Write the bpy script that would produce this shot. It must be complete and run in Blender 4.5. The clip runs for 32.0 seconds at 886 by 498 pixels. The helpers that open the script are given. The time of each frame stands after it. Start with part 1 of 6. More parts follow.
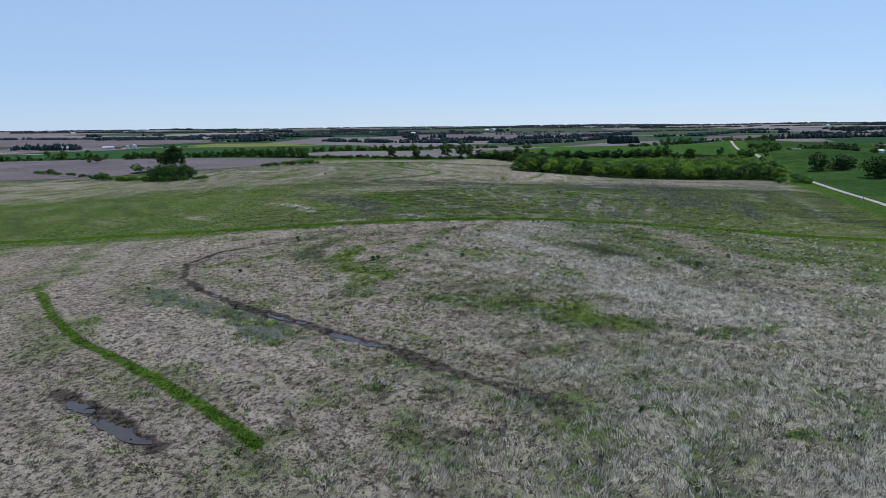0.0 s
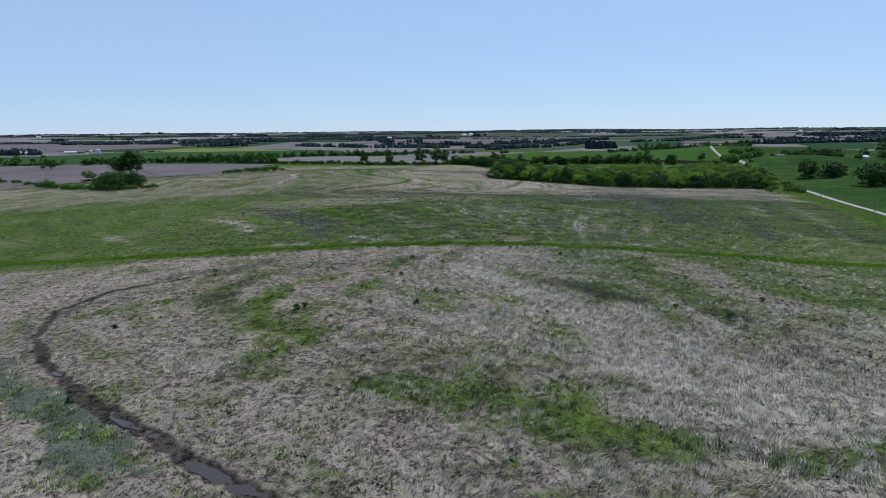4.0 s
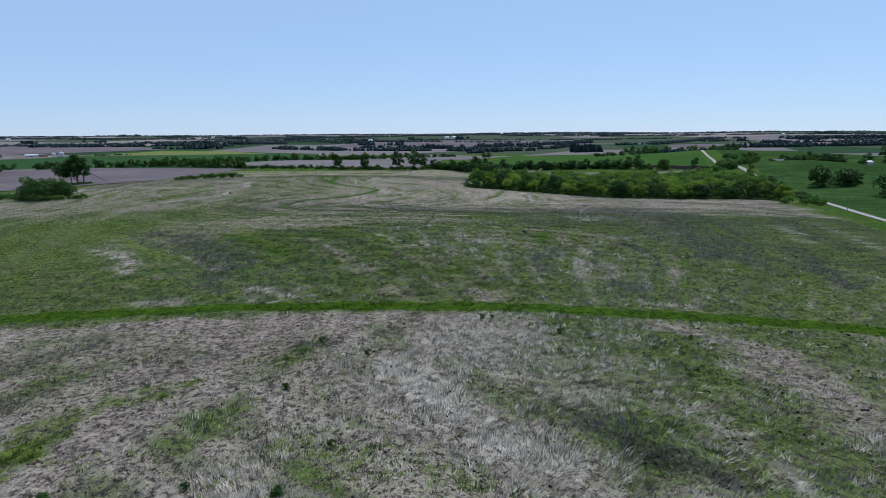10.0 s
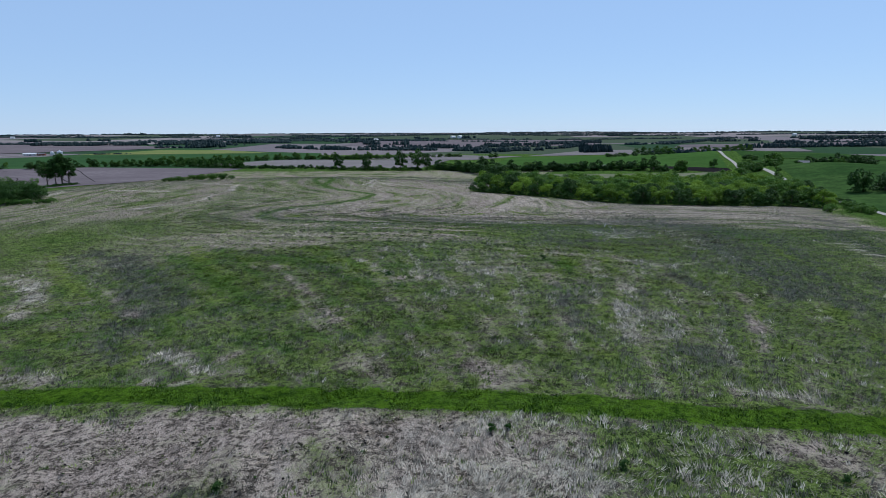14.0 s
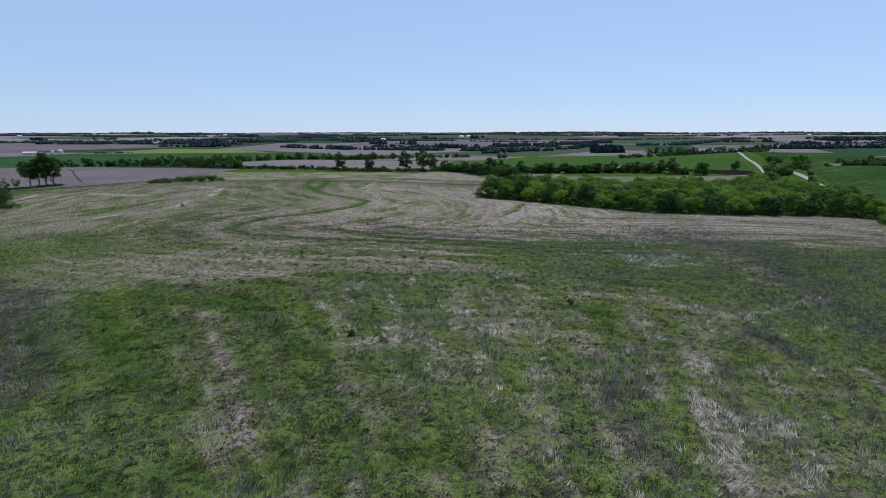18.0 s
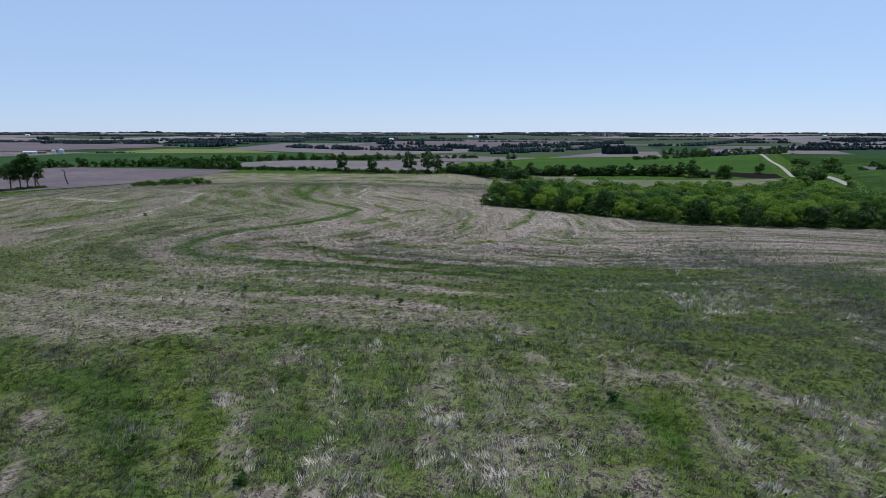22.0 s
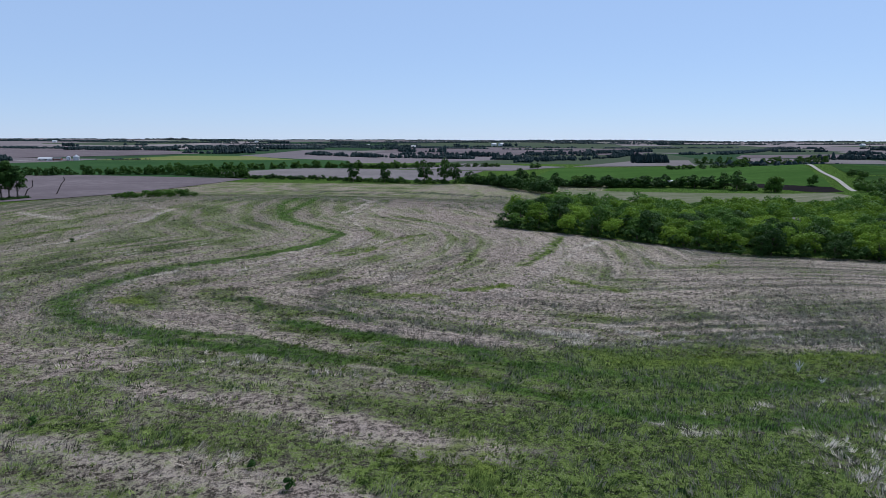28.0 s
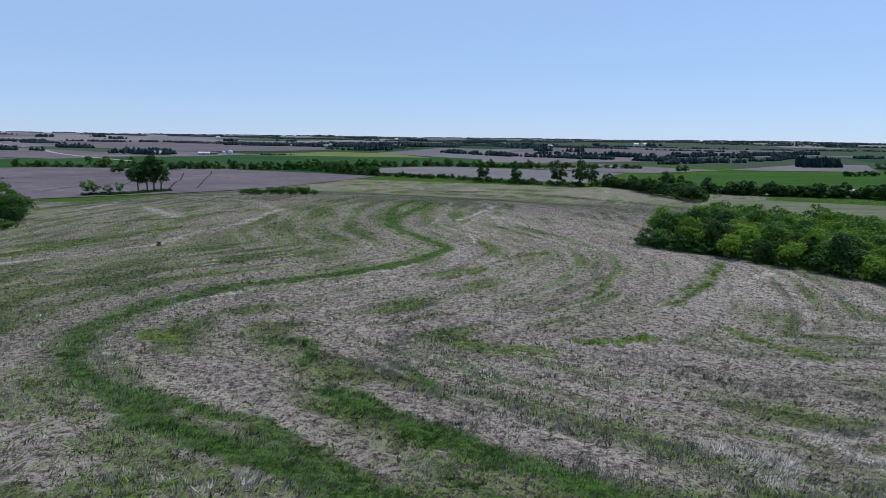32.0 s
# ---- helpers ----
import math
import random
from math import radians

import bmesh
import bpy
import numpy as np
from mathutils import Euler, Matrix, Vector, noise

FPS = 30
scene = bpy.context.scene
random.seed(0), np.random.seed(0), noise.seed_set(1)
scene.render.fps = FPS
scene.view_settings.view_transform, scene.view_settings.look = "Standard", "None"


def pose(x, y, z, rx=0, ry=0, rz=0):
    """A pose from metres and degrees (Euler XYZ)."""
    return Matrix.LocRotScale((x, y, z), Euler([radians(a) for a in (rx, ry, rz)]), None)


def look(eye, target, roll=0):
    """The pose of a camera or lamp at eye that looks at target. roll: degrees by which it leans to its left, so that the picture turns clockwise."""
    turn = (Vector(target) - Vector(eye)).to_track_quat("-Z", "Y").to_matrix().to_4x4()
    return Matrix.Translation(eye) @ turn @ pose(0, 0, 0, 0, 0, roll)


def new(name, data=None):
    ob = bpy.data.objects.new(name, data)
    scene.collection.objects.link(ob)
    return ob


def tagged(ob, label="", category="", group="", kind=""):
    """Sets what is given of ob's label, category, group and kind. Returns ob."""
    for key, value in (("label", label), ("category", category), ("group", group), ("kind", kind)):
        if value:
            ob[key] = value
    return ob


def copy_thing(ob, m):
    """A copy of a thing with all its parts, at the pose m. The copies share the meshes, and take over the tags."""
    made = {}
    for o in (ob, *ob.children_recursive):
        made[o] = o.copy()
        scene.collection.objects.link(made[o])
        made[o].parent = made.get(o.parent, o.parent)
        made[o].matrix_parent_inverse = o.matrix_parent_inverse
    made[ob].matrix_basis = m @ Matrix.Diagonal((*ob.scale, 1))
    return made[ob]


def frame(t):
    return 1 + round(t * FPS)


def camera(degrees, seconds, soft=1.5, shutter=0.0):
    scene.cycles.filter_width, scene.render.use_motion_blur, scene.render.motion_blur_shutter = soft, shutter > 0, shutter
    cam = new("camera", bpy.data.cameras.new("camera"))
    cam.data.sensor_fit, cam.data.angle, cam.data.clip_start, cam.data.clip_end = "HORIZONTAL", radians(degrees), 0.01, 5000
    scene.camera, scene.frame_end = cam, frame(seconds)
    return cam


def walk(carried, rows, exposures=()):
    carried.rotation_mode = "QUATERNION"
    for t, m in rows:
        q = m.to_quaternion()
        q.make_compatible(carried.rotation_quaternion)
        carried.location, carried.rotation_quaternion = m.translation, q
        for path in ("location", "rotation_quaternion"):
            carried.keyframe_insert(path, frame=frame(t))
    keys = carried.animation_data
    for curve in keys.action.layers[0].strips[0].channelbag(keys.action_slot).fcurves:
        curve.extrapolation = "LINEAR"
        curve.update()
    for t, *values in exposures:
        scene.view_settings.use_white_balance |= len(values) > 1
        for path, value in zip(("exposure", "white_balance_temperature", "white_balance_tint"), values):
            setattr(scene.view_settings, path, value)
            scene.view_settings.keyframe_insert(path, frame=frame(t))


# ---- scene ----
cam = camera(69.64, 32.0, 0.5)
# seconds, place, heading, tilt, lean
ROWS = [
    (0.0, 0.00, -0.00, 30.00, -5.164, -10.995, 0.582),
    (1.0, 0.38, 6.63, 30.01, -5.212, -10.873, 0.533),
    (2.0, 0.66, 13.28, 30.00, -5.291, -10.748, 0.495),
    (3.0, 0.95, 19.93, 29.95, -5.265, -10.631, 0.341),
    (3.5, 1.16, 23.25, 29.93, -4.418, -10.617, 0.365),
    (4.0, 1.46, 26.56, 29.93, -3.160, -10.607, 0.479),
    (4.5, 1.81, 29.88, 29.96, -2.153, -10.597, 0.549),
    (5.0, 2.20, 33.25, 30.01, -1.538, -10.579, 0.565),
    (6.0, 3.01, 40.13, 30.12, -1.140, -10.522, 0.513),
    (7.0, 3.81, 47.22, 30.13, -1.286, -10.452, 0.484),
    (8.0, 4.40, 54.30, 30.06, -1.456, -10.391, 0.445),
    (9.0, 4.74, 61.34, 29.98, -1.559, -10.371, 0.412),
    (10.0, 4.95, 68.38, 29.97, -1.703, -10.383, 0.360),
    (11.0, 5.14, 75.46, 29.94, -1.864, -10.398, 0.312),
    (12.0, 5.34, 82.48, 29.89, -2.007, -10.405, 0.307),
    (13.0, 5.44, 89.46, 29.88, -2.124, -10.441, 0.238),
    (14.0, 5.54, 96.49, 29.87, -2.267, -10.446, 0.228),
    (15.0, 5.68, 103.64, 29.83, -2.393, -10.425, 0.263),
    (16.0, 5.90, 110.83, 29.80, -2.570, -10.419, 0.226),
    (17.0, 6.19, 118.00, 29.83, -2.787, -10.440, 0.115),
    (18.0, 6.51, 125.11, 29.82, -2.994, -10.474, 0.040),
    (19.0, 6.91, 132.14, 29.76, -3.194, -10.473, 0.051),
    (20.0, 7.27, 139.21, 29.72, -3.415, -10.466, 0.024),
    (21.0, 7.60, 146.42, 29.66, -3.593, -10.463, 0.018),
    (22.0, 7.99, 153.60, 29.59, -3.802, -10.461, -0.095),
    (23.0, 8.44, 160.70, 29.51, -4.026, -10.455, -0.159),
    (24.0, 8.87, 167.72, 29.44, -4.198, -10.372, -0.085),
    (24.5, 9.09, 171.25, 29.41, -4.305, -10.173, -0.093),
    (25.0, 9.31, 174.82, 29.40, -4.427, -9.897, -0.139),
    (25.5, 9.52, 178.35, 29.39, -4.506, -9.834, -0.174),
    (26.0, 9.72, 181.86, 29.37, -4.402, -9.803, -0.187),
    (27.0, 10.10, 188.85, 29.35, -4.408, -9.801, -0.192),
    (27.5, 10.29, 192.36, 29.34, -4.895, -9.812, -0.206),
    (28.0, 10.46, 195.90, 29.34, -5.958, -9.819, -0.242),
    (28.5, 10.62, 199.49, 29.35, -7.437, -9.823, -0.328),
    (29.0, 10.73, 203.08, 29.35, -9.259, -9.837, -0.446),
    (29.5, 10.76, 206.67, 29.35, -11.157, -9.887, -0.525),
    (30.0, 10.72, 210.24, 29.35, -12.387, -9.916, -0.539),
    (30.5, 10.51, 213.74, 29.35, -13.616, -9.955, -0.564),
    (31.0, 10.12, 217.18, 29.33, -15.091, -9.976, -0.623),
    (31.5, 9.58, 220.58, 29.31, -16.778, -10.017, -0.719),
    (32.0, 9.05, 224.00, 29.28, -18.006, -10.044, -0.766),
]


def aim(x, y, z, heading, tilt, lean):
    h, v = radians(heading), radians(tilt)
    way = Vector((math.sin(h) * math.cos(v), math.cos(h) * math.cos(v), math.sin(v)))
    eye = Vector((x, y, z))
    return look(eye, eye + way, -lean)


walk(cam, [(row[0], aim(*row[1:])) for row in ROWS], [(0, -0.2, 5900, 10), (9, -0.2, 5800, 10), (14, -0.24, 5700, 9), (17, -0.2, 5950, 14), (25, -0.2, 5950, 14), (29, -0.22, 5800, 13), (32, -0.24, 5700, 12)])

# ---- light ----
SUN_TURN, SUN_RISE = 34.0, 56.0
world = bpy.data.worlds.new("sky")
scene.world = world
world.use_nodes = True
sky = world.node_tree.nodes.new("ShaderNodeTexSky")
sky.sky_type, sky.sun_disc = "NISHITA", False
sky.sun_elevation, sky.sun_rotation = radians(SUN_RISE), radians(SUN_TURN)
sky.altitude, sky.air_density, sky.dust_density, sky.ozone_density = 600, 0.9, 0.0, 3.0
# thin summer haze over the whole dome
dim = world.node_tree.nodes.new("ShaderNodeVectorMath")
dim.operation = "SCALE"
dim.inputs["Scale"].default_value = 0.1
haze = world.node_tree.nodes.new("ShaderNodeMix")
haze.data_type = "RGBA"
haze.inputs[0].default_value = 0.62
haze.inputs[7].default_value = (0.56, 0.75, 1.03, 1)
world.node_tree.links.new(sky.outputs[0], dim.inputs[0])
world.node_tree.links.new(dim.outputs[0], haze.inputs[6])
world.node_tree.links.new(haze.outputs[2], world.node_tree.nodes["Background"].inputs[0])
world.node_tree.nodes["Background"].inputs[1].default_value = 1.0
sun = new("sun", bpy.data.lights.new("sun", "SUN"))
sun.data.energy, sun.data.angle, sun.data.color = 4.0, radians(0.53), (1.0, 0.95, 0.88)
sun.matrix_world = look((200 * math.sin(radians(SUN_TURN)), 200 * math.cos(radians(SUN_TURN)), 200 * math.tan(radians(SUN_RISE))), (0, 0, 0))


# ---- materials ----
class Graph:
    """Short hand for a node material."""

    def __init__(self, name):
        self.mat = bpy.data.materials.new(name)
        self.mat.use_nodes = True
        self.tree = self.mat.node_tree
        self.bsdf = self.tree.nodes["Principled BSDF"]
        self.bsdf.inputs["Roughness"].default_value = 0.9
        self.bsdf.inputs["Specular IOR Level"].default_value = 0.15

    def put(self, socket, value):
        if isinstance(value, bpy.types.NodeSocket):
            self.tree.links.new(value, socket)
        elif isinstance(value, tuple) and len(value) == 3 and socket.type == "RGBA":
            socket.default_value = (*value, 1)
        else:
            socket.default_value = value

    def add(self, kind, *values, **settings):
        node = self.tree.nodes.new(kind)
        for key, value in settings.items():
            setattr(node, key, value)
        for i, value in enumerate(values):
            if value is not None:
                self.put(node.inputs[i], value)
        return node

    def place(self):
        return self.add("ShaderNodeNewGeometry").outputs["Position"]

    def scaled(self, where, sx, sy, sz, turn=0.0):
        return self.add("ShaderNodeMapping", where, (0, 0, 0), (0, 0, turn), (sx, sy, sz)).outputs[0]

    def noise(self, where, scale, detail=4.0, rough=0.6):
        node = self.add("ShaderNodeTexNoise")
        self.put(node.inputs["Vector"], where)
        self.put(node.inputs["Scale"], scale)
        self.put(node.inputs["Detail"], detail)
        self.put(node.inputs["Roughness"], rough)
        return node.outputs[0]

    def math(self, op, a, b=0.0, c=0.0):
        return self.add("ShaderNodeMath", a, b, c, operation=op).outputs[0]

    def ramp(self, value, low, high, to_low=0.0, to_high=1.0):
        node = self.add("ShaderNodeMapRange", value, low, high, to_low, to_high, interpolation_type="SMOOTHSTEP")
        return node.outputs[0]

    def mix(self, share, a, b):
        node = self.tree.nodes.new("ShaderNodeMix")
        node.data_type = "RGBA"
        self.put(node.inputs[0], share)
        self.put(node.inputs[6], a)
        self.put(node.inputs[7], b)
        return node.outputs[2]

    def bump(self, height, strength=0.5, distance=0.1):
        node = self.add("ShaderNodeBump")
        self.put(node.inputs["Strength"], strength)
        self.put(node.inputs["Distance"], distance)
        self.put(node.inputs["Height"], height)
        self.tree.links.new(node.outputs[0], self.bsdf.inputs["Normal"])

    def done(self, colour, roughness=None):
        self.put(self.bsdf.inputs["Base Color"], colour)
        if roughness is not None:
            self.put(self.bsdf.inputs["Roughness"], roughness)
        return self.mat


def plain(name, colour, other, scale=1.0, roughness=0.85, metal=0.0):
    """A paint, wood or metal with stains at two scales."""
    g = Graph(name)
    where = g.place()
    share = g.math("MULTIPLY_ADD", g.noise(where, scale), 0.7, g.math("MULTIPLY", g.noise(where, scale * 9), 0.3))
    g.put(g.bsdf.inputs["Metallic"], metal)
    return g.done(g.mix(g.ramp(share, 0.35, 0.65), colour, other), roughness)


def leaf_paint(name, dark, light, clear=0.35):
    """Foliage: each tree its own tone, each leaf a little different, light through the leaf."""
    g = Graph(name)
    own = g.add("ShaderNodeObjectInfo").outputs["Random"]
    each = g.add("ShaderNodeNewGeometry").outputs["Random Per Island"]
    tone = g.math("MULTIPLY_ADD", own, 0.62, g.math("MULTIPLY", each, 0.38))
    colour = g.mix(tone, dark, light)
    g.done(colour, 0.6)
    g.put(g.bsdf.inputs["Specular IOR Level"], 0.06)
    through_leaf = g.add("ShaderNodeBsdfTranslucent", colour)
    both = g.add("ShaderNodeMixShader", clear, g.bsdf.outputs[0], through_leaf.outputs[0])
    g.tree.links.new(both.outputs[0], g.tree.nodes["Material Output"].inputs[0])
    return g.mat


def blade_paint(name, a, b, c, d=None, e=None):
    """Grass blades: three tones, spread tuft by tuft and in drifts; d and e where the tuft stands on other cover."""
    g = Graph(name)
    each = g.add("ShaderNodeNewGeometry").outputs["Random Per Island"]
    tuft = g.add("ShaderNodeAttribute", attribute_name="tone").outputs["Fac"]
    drift = g.noise(g.place(), 0.12, 3.0)
    colour = g.mix(g.ramp(g.math("MULTIPLY_ADD", tuft, 0.85, g.math("MULTIPLY", each, 0.15)), 0.22, 0.8), a, b)
    colour = g.mix(g.ramp(drift, 0.45, 0.7, 0.0, 0.45), colour, c)
    if d:
        dim = g.ramp(tuft, 0.0, 1.0, 0.45, 1.25)
        first = g.add("ShaderNodeAttribute", attribute_name="first").outputs["Fac"]
        second = g.add("ShaderNodeAttribute", attribute_name="second").outputs["Fac"]
        colour = g.mix(first, colour, g.add("ShaderNodeVectorMath", d, dim, operation="MULTIPLY").outputs[0])
        colour = g.mix(second, colour, g.add("ShaderNodeVectorMath", e, dim, operation="MULTIPLY").outputs[0])
    g.done(colour, 0.75)
    both = g.add("ShaderNodeMixShader", 0.25, g.bsdf.outputs[0], g.add("ShaderNodeBsdfTranslucent", colour).outputs[0])
    g.tree.links.new(both.outputs[0], g.tree.nodes["Material Output"].inputs[0])
    return g.mat


def ground_paint():
    """Stubble, straw, soil and green regrowth by their share, and far off a patchwork of fields."""
    g = Graph("ground")
    where = g.place()
    cover = g.add("ShaderNodeSeparateColor", g.add("ShaderNodeAttribute", attribute_name="cover").outputs["Color"]).outputs
    dry = g.add("ShaderNodeSeparateColor", g.add("ShaderNodeAttribute", attribute_name="dry").outputs["Color"]).outputs
    wet = g.add("ShaderNodeSeparateColor", g.add("ShaderNodeAttribute", attribute_name="wet").outputs["Color"]).outputs
    wide = g.noise(where, 0.05, 5.0, 0.65)
    mid = g.noise(where, 0.5, 5.0, 0.72)
    fine = g.noise(where, 5.5, 3.0, 0.85)
    lane = g.add("ShaderNodeAttribute", attribute_name="lane").outputs["Fac"]
    spot = g.add("ShaderNodeSeparateXYZ", where).outputs
    rows = g.noise(g.add("ShaderNodeCombineXYZ", g.math("MULTIPLY", lane, 0.42), g.math("MULTIPLY", spot[0], 0.02), g.math("MULTIPLY", spot[1], 0.02)).outputs[0], 1.0, 3.0, 0.6)
    thin = g.noise(g.add("ShaderNodeCombineXYZ", g.math("MULTIPLY", lane, 1.5), g.math("MULTIPLY", spot[0], 0.06), g.math("MULTIPLY", spot[1], 0.06)).outputs[0], 1.0, 4.0, 0.7)

    def spread(share, wobble, low=0.35, high=0.65):
        return g.ramp(g.math("ADD", share, g.math("MULTIPLY_ADD", wobble, 1.1, -0.55)), low, high)

    clump = g.noise(where, 1.5, 3.0, 0.6)
    three = g.math("MULTIPLY_ADD", mid, 0.22, g.math("MULTIPLY_ADD", fine, 0.4, g.math("MULTIPLY", clump, 0.38)))
    both = g.math("MULTIPLY_ADD", three, 1.4, -0.2)
    lines = g.math("MULTIPLY_ADD", rows, 0.6, g.math("MULTIPLY", thin, 0.4))
    mixed = g.math("MULTIPLY_ADD", both, 0.55, g.math("MULTIPLY", lines, 0.45))
    specks = g.math("MULTIPLY_ADD", both, 1.9, -0.95)
    colour = g.mix(g.ramp(both, 0.42, 0.57), (0.06, 0.05, 0.038), (0.53, 0.44, 0.355))
    colour = g.mix(g.ramp(lines, 0.5, 0.62, 0.0, 0.5), colour, (0.12, 0.1, 0.09))
    colour = g.mix(g.ramp(lines, 0.46, 0.38, 0.0, 0.5), colour, (0.36, 0.305, 0.26))
    grass = g.mix(g.ramp(both, 0.42, 0.57), (0.012, 0.026, 0.006), (0.14, 0.19, 0.045))
    shade_gaps = g.ramp(both, 0.43, 0.31, 0.0, 0.9)
    colour = g.mix(g.ramp(g.math("ADD", g.math("MULTIPLY_ADD", lines, 0.5, -0.25), g.math("ADD", cover[1], specks)), 0.3, 0.68), colour, grass)
    colour = g.mix(g.math("MULTIPLY", spread(dry[2], mixed, 0.3, 0.8), 0.88), colour, g.mix(g.ramp(both, 0.4, 0.6), (0.016, 0.018, 0.014), g.mix(g.ramp(cover[1], 0.2, 0.55), (0.105, 0.096, 0.082), (0.056, 0.072, 0.05))))
    colour = g.mix(g.math("MULTIPLY", spread(dry[1], mixed, 0.3, 0.9), 0.85), colour, g.mix(g.ramp(both, 0.4, 0.6), (0.085, 0.068, 0.056), (0.39, 0.315, 0.265)))
    colour = g.mix(g.math("MULTIPLY", spread(dry[0], mixed, 0.35, 0.95), 0.8), colour, g.mix(g.ramp(both, 0.4, 0.6), (0.12, 0.11, 0.086), (0.67, 0.61, 0.5)))
    # near-black painted into the low spots as shade between straw and stems
    colour = g.mix(shade_gaps, colour, (0.022, 0.022, 0.016))
    # dark pits painted as shade between the clods, and pale chips of straw
    pit_shade = g.add("ShaderNodeTexVoronoi")
    g.put(pit_shade.inputs["Vector"], g.add("ShaderNodeVectorMath", g.scaled(where, 2.6, 1.7, 2.4, 0.5), g.add("ShaderNodeTexNoise", where, None, 2.3, 3.0).outputs[1], operation="ADD").outputs[0])
    g.put(pit_shade.inputs["Scale"], 1.0)
    chip = g.add("ShaderNodeTexVoronoi")
    g.put(chip.inputs["Vector"], g.add("ShaderNodeVectorMath", g.scaled(where, 9.0, 4.0, 6.0, 0.6), g.add("ShaderNodeTexNoise", where).outputs[1], operation="ADD").outputs[0])
    g.put(chip.inputs["Scale"], 1.0)
    bare = g.math("SUBTRACT", g.math("SUBTRACT", 1.0, g.math("MULTIPLY", cover[1], 0.9)), g.math("MULTIPLY", dry[1], 0.55))
    colour = g.mix(g.math("MULTIPLY", g.ramp(chip.outputs["Distance"], 0.36, 0.2, 0.0, 0.8), bare), colour, (0.6, 0.53, 0.43))
    colour = g.mix(g.math("MULTIPLY", g.ramp(pit_shade.outputs["Distance"], 0.44, 0.26), g.ramp(mid, 0.42, 0.6, 0.1, 0.75)), colour, (0.02, 0.02, 0.015))
    colour = g.mix(g.math("MULTIPLY", spread(cover[2], both, 0.3, 0.75), 0.8), colour, g.mix(g.ramp(both, 0.36, 0.64), (0.035, 0.06, 0.01), (0.17, 0.215, 0.045)))
    colour = g.mix(g.math("MULTIPLY", spread(wet[1], both), 0.75), colour, g.mix(g.ramp(fine, 0.3, 0.7), (0.04, 0.06, 0.042), (0.13, 0.16, 0.125)))
    path = g.add("ShaderNodeAttribute", attribute_name="cover").outputs["Alpha"]
    colour = g.mix(g.math("MULTIPLY", spread(path, both, 0.2, 0.75), 0.9), colour, g.mix(g.ramp(both, 0.38, 0.62), (0.018, 0.042, 0.008), (0.085, 0.148, 0.03)))
    colour = g.mix(g.math("MULTIPLY", spread(cover[0], both, 0.3, 0.6), 0.92), colour, g.mix(g.ramp(both, 0.36, 0.64), (0.016, 0.042, 0.004), (0.08, 0.15, 0.01)))
    colour = g.mix(g.math("MULTIPLY", spread(wet[0], both, 0.35, 0.75), 0.9), colour, g.mix(g.ramp(both, 0.42, 0.58), (0.015, 0.013, 0.012), (0.085, 0.07, 0.058)))
    # fields beyond the valley, their colours shifted cool and mauve to paint in haze
    far = g.add("ShaderNodeTexVoronoi", distance="CHEBYCHEV")
    g.put(far.inputs["Vector"], g.scaled(where, 0.0021, 0.0013, 0.0, 0.06))
    g.put(far.inputs["Scale"], 1.0)
    g.put(far.inputs["Randomness"], 0.75)
    pick = g.add("ShaderNodeSeparateColor", far.outputs["Color"]).outputs
    tilled = g.mix(wide, (0.12, 0.104, 0.11), (0.17, 0.148, 0.152))
    pale = g.mix(g.math("MULTIPLY", pick[1], 0.6), tilled, (0.27, 0.235, 0.215))
    crop = g.mix(wide, (0.026, 0.052, 0.03), (0.042, 0.074, 0.036))
    rough_grass = g.mix(mid, (0.042, 0.06, 0.04), (0.08, 0.098, 0.062))
    fields = g.mix(g.ramp(pick[0], 0.18, 0.2), crop, g.mix(g.ramp(pick[0], 0.4, 0.42), rough_grass, pale))
    colour = g.mix(spread(wet[2], wide, 0.45, 0.55), fields, colour)
    g.put(g.bsdf.inputs["Specular IOR Level"], 0.0)
    g.bump(g.math("MULTIPLY_ADD", fine, 0.5, g.math("MULTIPLY", mid, 0.5)), 1.0, 0.6)
    return g.done(colour, 0.95)


def field_paint(name, a, b, c, line=0.35):
    """A field in drilled rows, with damp and dry drifts."""
    g = Graph(name)
    where = g.place()
    wide = g.noise(where, 0.012, 5.0, 0.6)
    streak = g.noise(g.scaled(where, 0.01, 0.16, 0.1, 0.35), 1.0, 3.0, 0.6)
    fine = g.noise(where, 0.6, 4.0, 0.7)
    colour = g.mix(g.ramp(wide, 0.35, 0.65), a, b)
    colour = g.mix(g.ramp(streak, 0.42, 0.62, 0.0, line), colour, c)
    colour = g.mix(g.ramp(g.noise(where, 0.14, 4.0, 0.7), 0.42, 0.6, 0.0, 0.45), colour, c)
    colour = g.mix(g.ramp(fine, 0.4, 0.65, 0.0, 0.4), colour, c)
    g.put(g.bsdf.inputs["Specular IOR Level"], 0.0)
    g.bump(fine, 0.5, 0.3)
    return g.done(colour, 1.0)


def gravel_paint():
    g = Graph("gravel")
    where = g.place()
    colour = g.mix(g.ramp(g.noise(where, 0.5), 0.35, 0.65), (0.27, 0.25, 0.215), (0.37, 0.345, 0.3))
    colour = g.mix(g.ramp(g.noise(where, 6.0), 0.4, 0.7, 0.0, 0.5), colour, (0.21, 0.19, 0.165))
    g.bump(g.noise(where, 8.0), 0.4, 0.05)
    return g.done(colour, 0.95)


